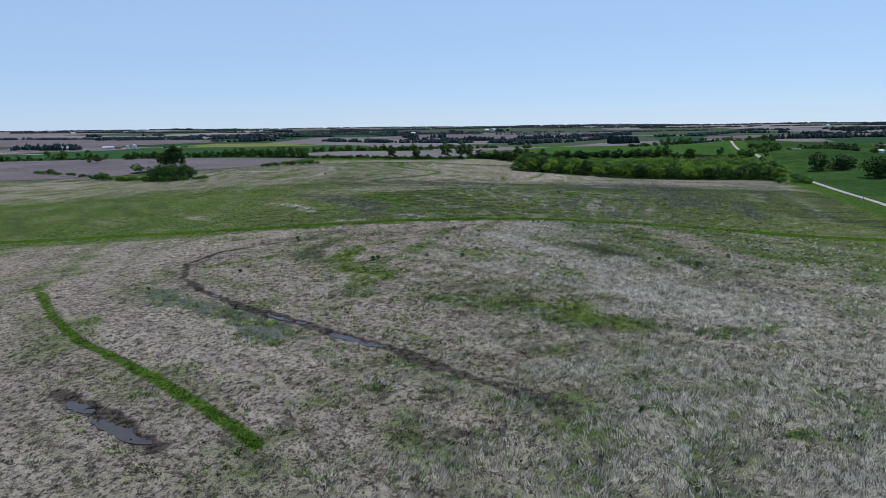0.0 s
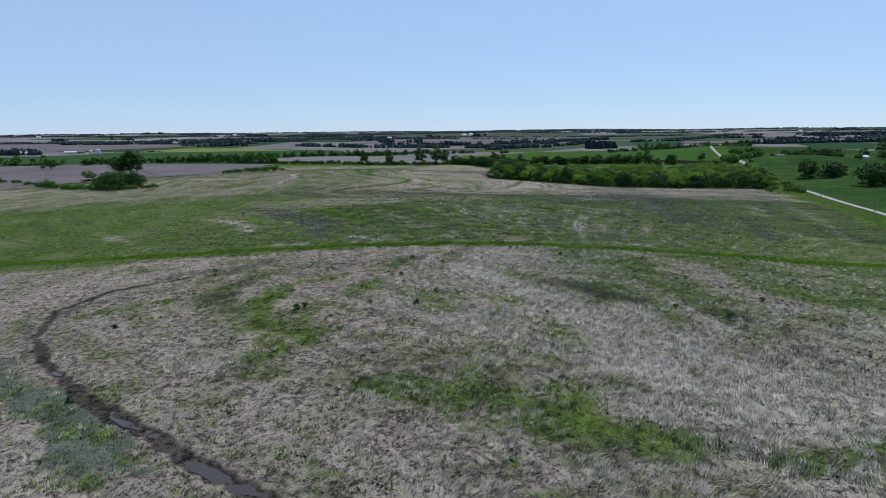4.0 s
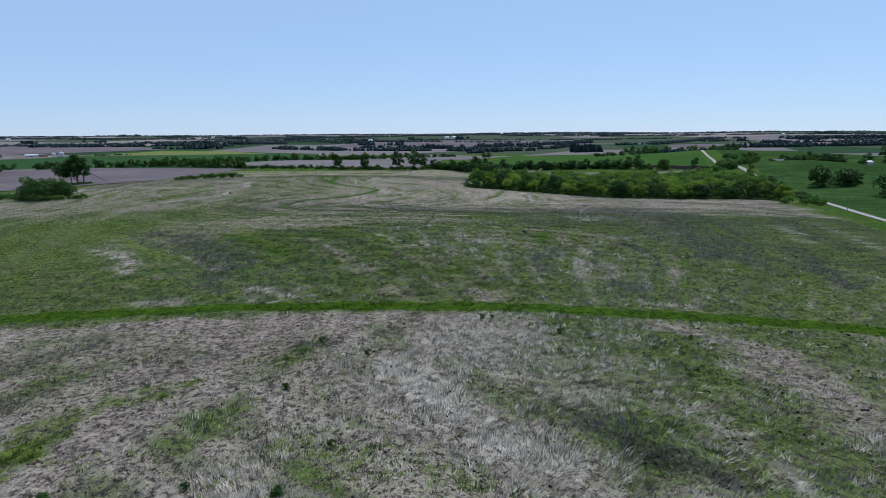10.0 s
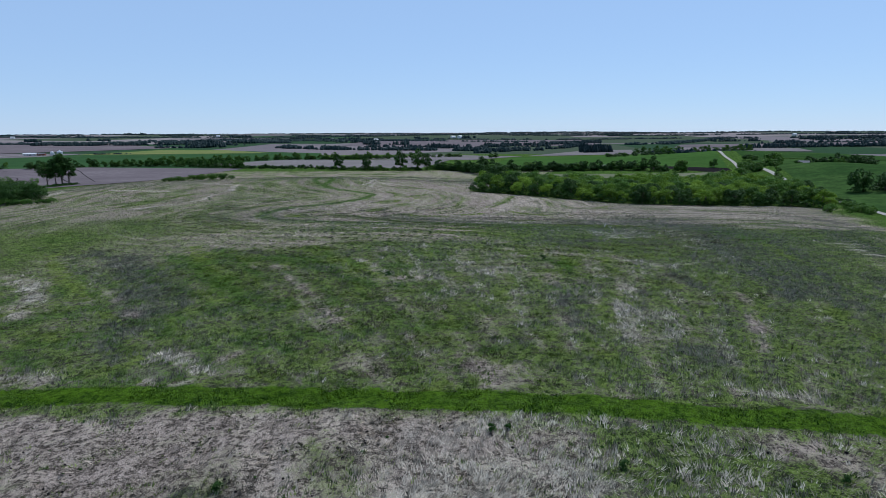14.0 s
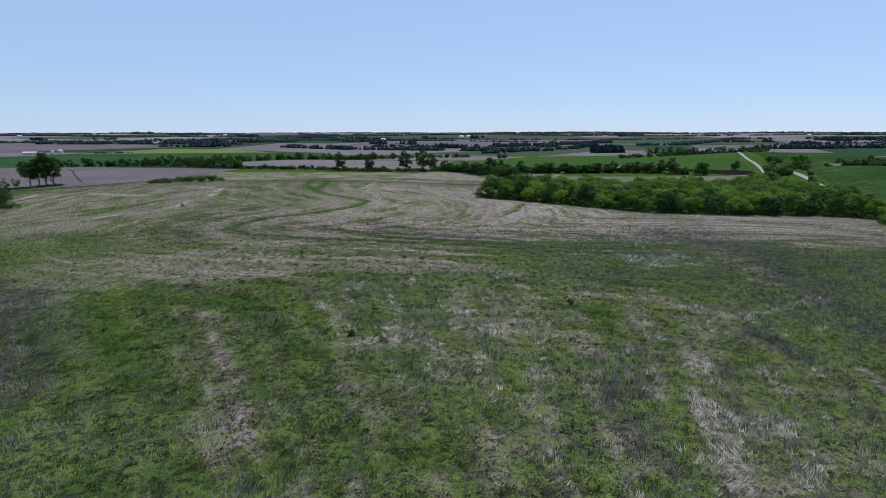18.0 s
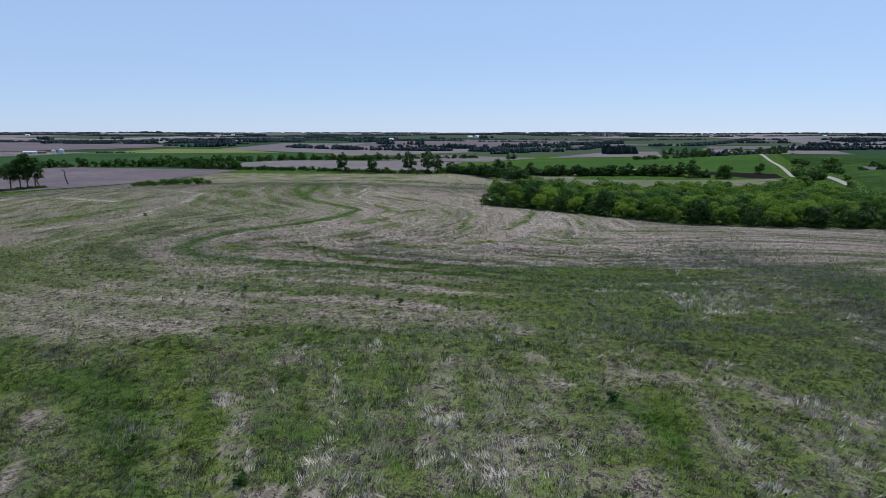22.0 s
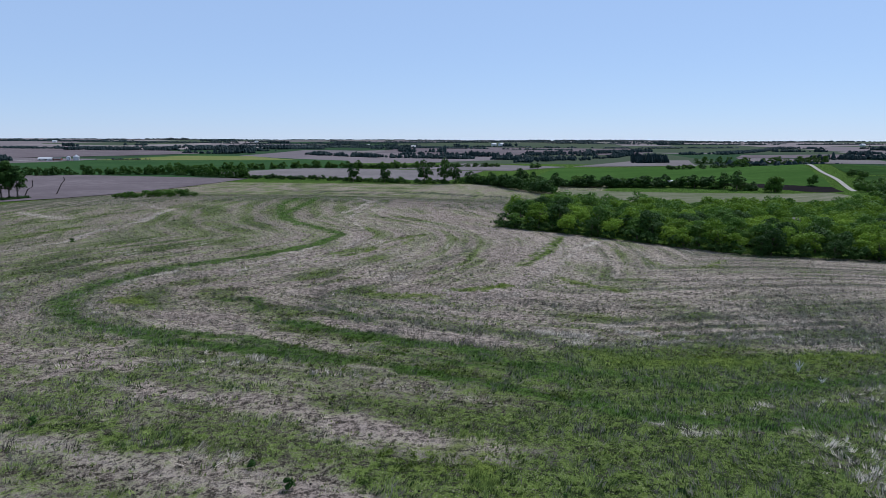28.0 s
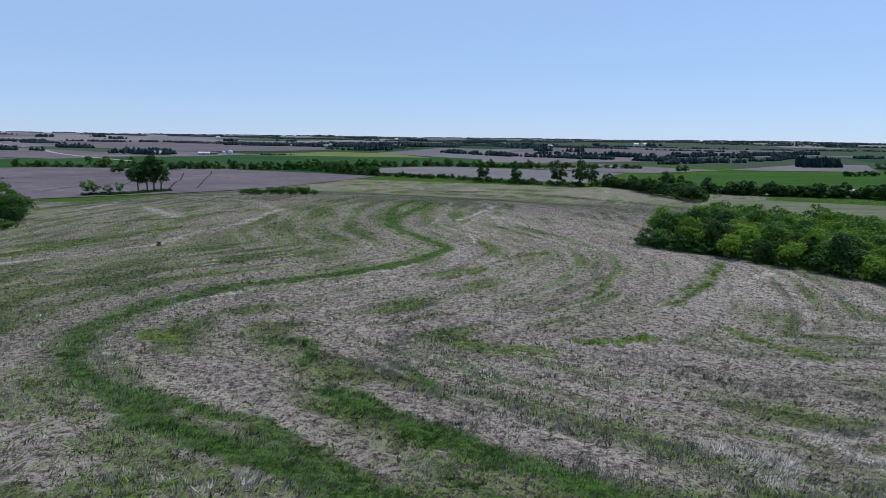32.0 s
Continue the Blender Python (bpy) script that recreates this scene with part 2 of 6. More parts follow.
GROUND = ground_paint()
TILLED = field_paint("tilled_soil", (0.135, 0.113, 0.118), (0.18, 0.152, 0.156), (0.1, 0.084, 0.086))
PALE_SOIL = field_paint("pale_soil", (0.16, 0.143, 0.138), (0.205, 0.186, 0.178), (0.125, 0.112, 0.11))
CROP = field_paint("green_crop", (0.042, 0.088, 0.02), (0.062, 0.12, 0.028), (0.034, 0.07, 0.018))
# the crop again, cooled and dulled to paint in distance haze
HAZED_CROP = field_paint("hazed_green_crop", (0.033, 0.072, 0.028), (0.046, 0.094, 0.034), (0.028, 0.058, 0.024))
PASTURE = field_paint("pasture_grass", (0.03, 0.066, 0.018), (0.058, 0.104, 0.028), (0.018, 0.036, 0.012), 0.3)
RIPE = field_paint("ripe_cover", (0.2, 0.19, 0.08), (0.15, 0.17, 0.06), (0.09, 0.13, 0.035))
BLACK_SOIL = field_paint("black_soil", (0.016, 0.014, 0.015), (0.026, 0.022, 0.023), (0.013, 0.012, 0.012))
VERGE = field_paint("verge_grass", (0.15, 0.15, 0.1), (0.22, 0.2, 0.15), (0.08, 0.1, 0.045))
GRAVEL = gravel_paint()
BARK = plain("bark", (0.09, 0.07, 0.055), (0.17, 0.14, 0.11), 1.5, 0.95)
GREY_WOOD = plain("grey_wood", (0.16, 0.14, 0.12), (0.26, 0.23, 0.2), 2.0, 0.9)
LEAF_BRIGHT = leaf_paint("bright_leaves", (0.055, 0.12, 0.011), (0.22, 0.34, 0.035), 0.42)
LEAF_MID = leaf_paint("mid_leaves", (0.03, 0.075, 0.013), (0.1, 0.19, 0.028), 0.36)
LEAF_DARK = leaf_paint("dark_leaves", (0.02, 0.05, 0.012), (0.055, 0.11, 0.022), 0.3)
# far foliage: distance haze is mixed into the leaf colour as a blue tint
LEAF_HAZED = leaf_paint("hazed_far_leaves", (0.013, 0.025, 0.025), (0.025, 0.044, 0.042), 0.05)
STRAW = blade_paint("straw_blades", (0.13, 0.11, 0.08), (0.69, 0.62, 0.495), (0.44, 0.38, 0.3), (0.35, 0.278, 0.225), (0.62, 0.56, 0.455))
GREEN_BLADES = blade_paint("green_blades", (0.022, 0.05, 0.01), (0.27, 0.335, 0.09), (0.14, 0.2, 0.043), (0.19, 0.255, 0.042), (0.07, 0.15, 0.022))
LUSH_BLADES = blade_paint("lush_blades", (0.018, 0.05, 0.004), (0.115, 0.2, 0.014), (0.06, 0.125, 0.008))
TUFTS = blade_paint("stubble_tufts", (0.13, 0.112, 0.09), (0.36, 0.32, 0.265), (0.22, 0.195, 0.16))
DEAD_STEMS = blade_paint("dead_stems", (0.045, 0.043, 0.034), (0.27, 0.25, 0.195), (0.13, 0.125, 0.095))
PALE_STALK = plain("pale_stalks", (0.62, 0.62, 0.58), (0.5, 0.5, 0.46), 6.0, 0.8)
WHITE_STEEL = plain("white_steel", (0.6, 0.6, 0.6), (0.5, 0.5, 0.49), 0.6, 0.5)
GREY_STEEL = plain("galvanised_steel", (0.5, 0.51, 0.52), (0.4, 0.41, 0.43), 0.8, 0.4, 0.5)
DARK_ROOF = plain("dark_shingle", (0.1, 0.1, 0.105), (0.17, 0.165, 0.16), 1.2, 0.85)
PALE_ROOF = plain("pale_metal_roof", (0.5, 0.5, 0.5), (0.6, 0.6, 0.6), 0.8, 0.5)
RED_BOARD = plain("dark_red_boards", (0.16, 0.05, 0.04), (0.22, 0.08, 0.06), 1.0, 0.8)
DARK_GLASS = plain("dark_pane", (0.03, 0.035, 0.04), (0.05, 0.055, 0.06), 1.0, 0.15)


def water_paint():
    g = Graph("puddle_water")
    where = g.place()
    g.put(g.bsdf.inputs["Specular IOR Level"], 0.14)
    g.bump(g.noise(where, 2.0), 0.03, 0.02)
    return g.done(g.mix(g.noise(where, 0.8), (0.04, 0.034, 0.03), (0.07, 0.058, 0.05)), 0.08)


WATER = water_paint()

# ---- the lie of the land ----
# rises above the valley floor, every 70 m from west to east and every 60 m from south to north
RISES = np.array([
    [0.3, 5.6, 9.4, 11.0, 12.9, 16.1, 15.3, 9.4, 0.7],
    [0.2, 5.0, 9.4, 13.6, 18.6, 17.1, 12.6, 7.2, 0.4],
    [0.3, 5.0, 9.3, 13.4, 19.9, 13.7, 9.9, 5.8, 0.4],
    [0.7, 5.7, 9.7, 13.6, 20.4, 13.9, 9.1, 5.0, 0.3],
    [0.7, 6.4, 11.4, 16.2, 19.1, 15.5, 9.1, 4.3, 0.2],
    [0.7, 6.5, 11.5, 14.7, 9.0, 9.4, 7.1, 3.6, 0.1],
    [0.7, 6.4, 11.3, 15.1, 12.2, 7.1, 4.6, 2.7, 0.2],
    [0.6, 6.5, 11.9, 15.3, 11.9, 5.9, 3.3, 2.4, 0.4],
    [1.0, 7.4, 11.8, 13.3, 9.0, 4.1, 2.7, 2.6, 0.6],
    [1.2, 5.6, 7.5, 6.9, 3.9, 1.3, 1.2, 1.6, 0.5],
    [0.5, 0.7, 0.3, -0.3, -0.8, -1.0, -0.5, 0.0, 0.2],
])


def smooth(u):
    u = np.clip(u, 0.0, 1.0)
    return u * u * (3 - 2 * u)


def hump(u):
    u = np.abs(u)
    return np.where(u < 1, (4 - 6 * u * u + 3 * u ** 3) / 6, np.where(u < 2, (2 - u) ** 3 / 6, 0))


def land(x, y):
    """Height of the ground."""
    x, y = np.asarray(x, float), np.asarray(y, float)
    r = np.hypot(x, y)
    z = -9 + 26 * smooth((r - 1400) / 3500)
    z = z + 15 * np.exp(-((x - 330) / 210) ** 2 - ((y - 790) / 250) ** 2) + 9 * np.exp(-((x - 330) / 170) ** 2 - ((y - 420) / 200) ** 2)
    z = z + 8 * np.exp(-((x - 238) / 45) ** 2 - ((y - 505) / 95) ** 2)
    z = z - 5 * np.exp(-((x - 224) / 40) ** 2 - ((y - 628) / 40) ** 2) + 3.3 * np.exp(-((x - 272) / 60) ** 2 - ((y - 785) / 45) ** 2)
    z = z + np.clip((r - 1300) / 700, 0, 1) * 4 * (np.sin(x / 410 + y / 730) * np.sin(y / 330 - x / 900 + 1))
    across = [hump((x + 280) / 70 - i) for i in range(9)]
    for j in range(11):
        along = hump(y / 60 - j)
        z = z + along * sum(across[i] * RISES[j, i] for i in range(9))
    return z


def level(x, y):
    return float(land(x, y))


# the wood's edge towards the field
EDGE = [(0, 389), (16, 387), (31, 384), (46, 379), (58, 373), (69, 367), (84, 366), (110, 366), (140, 364), (152, 352)]

# ---- what grows where: strips and patches of the field ----
PATCHES = []


def strip(kind, half, strong, *line):
    PATCHES.append((kind, half, strong, line))


strip("lush", 0.85, 1, (-76.2, 96.0), (-59.7, 77.3), (-49.3, 67.2), (-38.8, 59.5), (-30.7, 53.4), (-23.8, 48.0), (-18.2, 43.2))
strip("dark", 1.6, 0.9, (-48, 116), (-53, 110), (-55, 103), (-51, 95), (-43, 86))
strip("mud", 1.15, 1, (-34.1, 78.0), (-28.3, 73.9), (-23.3, 70.4), (-17.7, 65.7), (-12.8, 62.7), (-8.3, 59.3), (-5.8, 56.9))
strip("mud", 0.85, 0.95, (-6.9, 58.4), (-2.2, 54.4), (1.3, 51.6))
strip("dark", 1.2, 0.7, (-0.6, 53.3), (2.7, 51.0), (4.7, 49.7))
strip("mud", 1.25, 1, (-41.1, 52.6), (-36.3, 49.6), (-31.0, 46.2), (-26.2, 42.9))
strip("mud", 0.95, 1, (-44.8, 125.2), (-54.7, 118.7), (-56.4, 107.8), (-50.8, 96.2), (-43.4, 87.0), (-35.8, 80.0), (-29.2, 74.6))
strip("weed", 2.6, 1, (-52, 88), (-42, 80), (-32, 74), (-25, 67))
strip("weed", 1.5, 0.9, (-27, 69), (-21, 65))
strip("deep", 0.6, 0.9, (-10.2, 59.4), (-6.9, 56.1), (-4.3, 54.7), (-2.2, 53.2))
strip("green", 1.3, 0.95, (-11.1, 52.6), (-10.2, 52.3))
strip("green", 2, 0.75, (-50, 104), (-41, 110))
strip("yellow", 1.8, 0.8, (-26, 110), (-25, 99), (-20, 89))
strip("green", 2, 0.7, (-21, 84), (-17, 90), (-20, 102))
strip("green", 1.2, 0.8, (-26.5, 65.2), (-23.9, 64.1))
strip("green", 1.2, 0.6, (-11.3, 67.1), (-8.4, 64.9))
strip("green", 3, 0.9, (-8, 79), (-3, 77), (3, 76), (7, 72), (12, 70), (16, 68))
strip("yellow", 1.8, 0.8, (7.9, 77.4), (11.0, 71.5), (13.8, 69.8))
strip("green", 1.5, 0.6, (-4, 78), (4, 65))
strip("green", 1.6, 0.9, (22, 66), (28, 68), (32, 71))
strip("green", 1.2, 0.9, (12.2, 49.1), (14.3, 47.2))
strip("green", 1, 0.9, (21.3, 45.4), (23.2, 45.0))
strip("green", 1.3, 0.9, (-3.0, 45.0), (-0.8, 44.0))
strip("straw", 4, 0.9, (15, 84), (19, 80), (23, 74), (27, 71))
strip("straw", 3, 0.8, (22, 88), (27, 81), (32, 76))
strip("straw", 2, 0.8, (-14, 90), (-10, 88))
strip("straw", 3, 0.7, (2, 120), (10, 108), (15, 95), (17, 86))
strip("straw", 4, 0.8, (33, 74), (34, 70))
strip("straw", 2, 0.6, (-32, 87), (-22, 82))
strip("dark", 2, 0.7, (32, 101), (35, 92), (35, 86))
strip("dark", 1.5, 0.6, (-26, 121), (-19, 127), (-8, 131))
strip("soil", 4, 0.8, (-69, 93), (-69, 105), (-60, 123), (-50, 130))
strip("soil", 3, 0.8, (-10, 77), (-14, 76), (-17, 72))
strip("soil", 3, 0.7, (-3, 71), (1, 69), (5, 65))
strip("soil", 3, 0.6, (32, 126), (43, 108), (51, 100))
strip("soil", 3, 0.8, (-63, 85), (-47, 74), (-33, 63), (-22, 56))
strip("soil", 3, 0.7, (-26, 44), (-24, 52), (-19, 48), (-12, 46))
strip("yellow", 2, 0.75, (-19, 120), (-24, 117), (-28, 112), (-28, 106), (-25, 99), (-21, 94), (-16, 90))
strip("green", 4, 0.55, (-24, 129), (-32, 124), (-36, 115), (-32, 104), (-27, 96))
strip("dark", 3, 0.5, (-25, 127), (-31, 122), (-34, 115), (-31, 104))
strip("soil", 2.5, 0.8, (-22, 106), (-22, 113), (-16, 119))
strip("soil", 2, 0.5, (-11, 98), (-12, 105), (-9, 112))
strip("straw", 1.6, 1, (-2, 124), (4, 115), (7, 110), (11, 105), (15, 100), (16, 96))
strip("soil", 0.8, 1, (10.5, 105.1), (13.2, 101.9), (15.1, 96.4))
strip("straw", 1.6, 0.95, (22, 119), (25, 112), (26, 104), (28, 98), (30, 94))
strip("straw", 3, 0.5, (-9, 105), (-8, 100))
strip("straw", 3, 0.6, (-1, 96), (2, 93))
strip("straw", 3, 0.8, (19, 100), (21, 95), (22, 91))
strip("dark", 2.5, 0.8, (15, 112), (18, 109), (20, 107))
strip("green", 2.5, 0.7, (14, 129), (22, 119), (28, 108), (31, 99), (31, 94))
strip("dark", 1.5, 0.5, (28, 106), (30, 98), (31, 93))
strip("soil", 3, 0.8, (36, 132), (36, 120), (39, 113), (41, 108))
strip("green", 1.5, 1, (40, 131), (48, 129), (54, 127))
strip("soil", 2.5, 0.8, (-62, 142), (-48, 140), (-28, 139), (-4, 139), (11, 137))
strip("yellow", 2, 0.5, (-6, 109), (-0, 105), (4, 100))
strip("yellow", 2, 0.6, (10, 92), (11, 90))
strip("lush", 2, 1, (-40, 146), (-28, 146), (-17, 145), (-6, 144), (4, 144), (14, 144), (24, 143), (34, 143), (42, 143))
strip("soil", 1, 1, (-25.6, 196.3), (-19.7, 185.8), (-15.1, 177.4), (-11.8, 170.4), (-8.9, 165.0))
strip("soil", 0.9, 0.9, (-13.3, 174.0), (-9.0, 165.4), (-7.7, 162.4))
strip("straw", 1.5, 0.6, (28, 184), (25, 173), (23, 166), (23, 162))
strip("straw", 2.6, 0.5, (28, 174), (30, 172), (28, 164), (24, 159))
strip("dark", 0.8, 0.9, (29.7, 182.4), (27.2, 172.2))
strip("soil", 1.2, 1, (43.1, 185.4), (42.2, 178.1), (39.6, 170.5), (37.8, 164.2), (35.6, 159.3))
strip("dark", 3, 0.8, (28, 158), (28, 154))
strip("soil", 1, 0.9, (-13.4, 199.8), (-9.9, 198.4))
strip("soil", 1.4, 0.95, (-5.0, 186.2), (-3.0, 185.6), (-1.7, 184.7))
strip("straw", 1, 0.8, (-13.3, 198.9), (-10.5, 198.5))
strip("yellow", 1.5, 0.95, (-49.8, 220.6), (-41.1, 202.8), (-31.2, 187.2), (-25.9, 178.3))
strip("yellow", 1.5, 0.7, (-46.1, 210.2), (-38.1, 199.6), (-31.8, 188.2))
strip("dark", 3, 0.65, (-60, 214), (-43, 192), (-34, 180))
strip("dark", 3, 0.6, (-74, 217), (-50, 191))
strip("soil", 1.3, 0.85, (-54.3, 191.4), (-44.2, 181.1), (-37.0, 171.7), (-33.0, 165.6))
strip("soil", 1.5, 0.8, (-18, 156), (-17, 154))
strip("straw", 2, 0.6, (-25, 155), (-21, 154))
strip("straw", 2, 0.6, (-24, 150), (-16, 151))
strip("soil", 1.8, 0.95, (4, 152), (7, 151), (9, 150))
strip("soil", 1.5, 0.6, (-6, 152), (-4, 151))
strip("green", 3, 1, (11, 155), (16, 155), (19, 153))
strip("deep", 1.3, 0.8, (7.1, 156.7), (7.8, 155.4))
strip("green", 2, 1, (-35, 167), (-30, 164), (-27, 162))
strip("deep", 1.2, 0.7, (-15.9, 156.6), (-10.9, 155.4))
strip("yellow", 1.8, 1, (21.8, 204.8), (22.1, 198.0), (19.6, 192.1))
strip("yellow", 0.9, 0.6, (1.8, 165.3), (2.2, 158.2))
strip("soil", 1, 0.7, (8.2, 166.0), (9.6, 164.8))
strip("dark", 1.5, 0.9, (34, 190), (38, 188))
strip("dark", 2, 0.75, (19, 181), (17, 172), (18, 164))
strip("dark", 4, 0.9, (52, 194), (52, 186))
strip("dark", 3, 0.9, (54, 244), (62, 243), (64, 237), (55, 227))
strip("dark", 2, 0.6, (46, 211), (51, 205))
strip("straw", 1.5, 0.5, (34, 198), (42, 203), (55, 214))
strip("straw", 1.5, 0.5, (56, 228), (60, 224))
strip("green", 1.5, 0.95, (67, 231), (69, 222), (65, 209))
strip("green", 2.5, 0.9, (-40, 214), (-27, 187), (-20, 171))
strip("green", 2.5, 0.9, (-23, 203), (-12, 185), (-5, 171), (-2, 161))
strip("deep", 1.2, 0.6, (-28.0, 166.7), (-27.7, 159.7))
strip("green", 2, 0.9, (16, 164), (18, 157))
strip("yellow", 1.5, 0.6, (3, 210), (10, 211), (16, 207))
strip("straw", 2.5, 0.75, (-79, 205), (-64, 192), (-55, 179), (-52, 172))
strip("straw", 1.2, 0.7, (-55.0, 194.0), (-43.6, 176.5))
strip("straw", 1.2, 0.8, (-40.8, 175.8), (-33.6, 164.6))
strip("green", 1.5, 0.95, (-70, 213), (-49, 185), (-34, 164), (-27, 156))
strip("deep", 2, 0.7, (-42, 158), (-37, 154))
strip("deep", 1.5, 0.6, (-54, 168), (-49, 167))
strip("dark", 4, 0.8, (-59, 209), (-42, 186), (-33, 174))
strip("yellow", 1.8, 0.95, (-44.5, 210.7), (-34.9, 192.7), (-26.1, 175.9))
strip("green", 2, 0.9, (-25, 179), (-16, 161), (-10, 152))
strip("dark", 2.5, 0.9, (110, 286), (95, 240), (88, 216))
strip("dark", 2, 0.9, (76, 242), (61, 190), (68, 185))
strip("green", 1.5, 0.9, (74, 241), (70, 216), (64, 191), (64, 180))
strip("straw", 2, 0.5, (101, 266), (95, 240))
strip("straw", 1.4, 0.6, (-41.9, 151.1), (-17.8, 147.4))
strip("straw", 1.2, 0.6, (28.1, 147.5), (35.9, 147.3))
strip("soil", 1.2, 0.95, (4.6, 150.5), (7.4, 148.8), (9.5, 147.6))
strip("soil", 2.5, 0.9, (-21, 131), (-18, 132), (-14, 135))
strip("straw", 2.5, 0.6, (-2, 125), (1, 130), (4, 131), (7, 131))
strip("straw", 2, 0.55, (2, 138), (7, 139))
strip("straw", 2, 0.55, (11, 134), (14, 129))
strip("green", 2.5, 0.8, (16, 133), (22, 130), (26, 126))
strip("green", 2, 0.8, (-11, 130), (-12, 126))
strip("soil", 2, 0.7, (26, 138), (31, 138), (33, 134))
strip("green", 2, 0.9, (37, 138), (37, 136))
strip("soil", 3.5, 0.5, (-62, 235), (-53, 234), (-44, 243), (-41, 250))
strip("soil", 3, 0.5, (-33, 215), (-27, 217), (-27, 220), (-21, 225))
strip("soil", 3, 0.45, (-36, 221), (-27, 232), (-17, 240))
strip("soil", 1, 0.9, (-7.0, 228.4), (-0.0, 224.2), (2.8, 223.4))
strip("soil", 1.5, 0.6, (8, 226), (12, 219))
strip("straw", 1, 0.8, (-12.0, 213.2), (-9.3, 211.9))
strip("soil", 1, 0.8, (-12.2, 208.3), (-9.7, 207.4))
strip("soil", 1, 0.9, (13.3, 205.5), (15.7, 204.6))
strip("deep", 1.5, 0.7, (19, 201), (22, 200), (21, 196))
strip("dark", 2, 0.65, (21, 221), (26, 219), (28, 216))
strip("dark", 3, 0.9, (64, 249), (59, 233))
strip("straw", 1, 0.7, (36.3, 232.9), (40.5, 232.4))
strip("straw", 1.5, 0.65, (49, 224), (53, 222))
strip("straw", 2, 0.5, (31, 206), (33, 202))
strip("green", 4, 0.85, (-42, 211), (-32, 205), (-28, 205))
strip("green", 2.5, 0.9, (-24, 214), (-18, 202), (-12, 193))
strip("green", 2.5, 0.9, (-20, 218), (-8, 216), (5, 214), (16, 214))
strip("soil", 1, 0.9, (-25.3, 196.0), (-21.1, 189.1), (-16.9, 182.7))
strip("yellow", 1.5, 0.6, (26, 209), (31, 208))
strip("yellow", 2, 0.6, (7, 234), (15, 222))
strip("soil", 1.2, 1, (-0.4, 240.3), (3.8, 239.3), (6.6, 238.0))
strip("soil", 0.7, 0.7, (7.1, 237.5), (9.6, 236.6))
strip("soil", 1, 0.95, (-21.3, 245.4), (-16.3, 244.0), (-13.2, 243.8))
strip("soil", 0.8, 1, (27.5, 245.4), (30.7, 245.3), (33.6, 245.8))
strip("soil", 1.6, 0.95, (-6, 230), (-2, 230), (2, 228))
strip("straw", 1, 0.8, (-11.6, 234.5), (-6.8, 233.2))
strip("soil", 1.5, 0.8, (-47, 259), (-39, 255))
strip("soil", 1.5, 0.9, (-34, 247), (-31, 251), (-27, 255))
strip("soil", 1, 0.7, (-34.6, 244.1), (-27.5, 245.7))
strip("soil", 1.2, 0.8, (-36.6, 260.1), (-32.6, 259.6))
strip("straw", 0.7, 0.8, (16.4, 277.7), (18.9, 271.8), (25.3, 272.4), (34.5, 278.0), (46.2, 283.7), (55.3, 283.6), (66.4, 288.5))
strip("straw", 0.6, 0.75, (22.2, 244.7), (29.2, 249.2), (38.5, 253.8), (50.2, 259.8))
strip("straw", 0.5, 0.7, (-2.7, 251.0), (4.2, 248.4), (11.4, 246.6))
strip("straw", 0.5, 0.7, (-19.4, 255.2), (-8.2, 254.4))
strip("green", 2.2, 0.95, (17, 257), (26, 259), (37, 264), (48, 269), (58, 274))
strip("yellow", 1.8, 0.7, (20.5, 268.0), (25.6, 263.5), (31.3, 266.3))
strip("deep", 1.2, 0.7, (23.4, 250.3), (33.4, 254.3), (44.4, 260.7), (53.9, 266.5))
strip("deep", 1, 0.7, (26.1, 246.9), (36.9, 250.0), (47.9, 255.8))
strip("green", 3, 0.9, (3, 234), (9, 233), (15, 235), (24, 238), (32, 238))
strip("yellow", 1.5, 0.8, (4, 234), (7, 234), (10, 235))
strip("green", 2.5, 0.8, (-27, 238), (-19, 237), (-12, 236))
strip("dark", 1.4, 0.6, (37.7, 243.9), (41.9, 246.8))
strip("deep", 2.1, 0.95, (-80, 464), (-74, 422), (-58, 383), (-45, 370), (-34, 360), (-35, 346), (-44, 327), (-56, 309), (-58, 294), (-55, 281), (-47, 272), (-38, 267), (-29, 263), (-20, 261), (-14, 260), (-7, 258))
strip("deep", 2.2, 0.95, (-19, 276), (-11, 272), (-3, 269), (3, 267), (8, 265))
strip("deep", 1.2, 0.8, (-5.6, 264.1), (5.4, 259.4), (14.4, 256.3), (19.2, 249.5))
strip("soil", 1.2, 0.85, (-21.8, 265.9), (-14.5, 265.2), (-6.3, 261.3))
strip("soil", 2.5, 1, (-51, 300), (-43, 310))
strip("soil", 2.5, 0.95, (-43, 295), (-35, 301))
strip("soil", 2, 0.8, (-38, 314), (-31, 327))
strip("soil", 1.5, 1, (-36, 278), (-30, 276), (-27, 277))
strip("soil", 1.5, 0.9, (-19, 278), (-15, 279), (-8, 276))
strip("soil", 1, 0.9, (-36.6, 264.7), (-33.2, 263.8), (-32.0, 262.0))
strip("soil", 2.5, 0.8, (-23, 298), (-17, 308), (-10, 315), (-2, 321))
strip("soil", 2.5, 0.8, (-7, 294), (3, 288), (8, 288), (16, 289))
strip("soil", 2.5, 0.8, (-3, 273), (4, 271), (10, 271), (14, 269))
strip("straw", 0.7, 0.95, (-32.3, 353.7), (-36.5, 334.9), (-45.9, 321.2), (-50.9, 311.5), (-54.7, 301.1), (-54.1, 289.2), (-50.7, 280.3), (-42.5, 272.3))
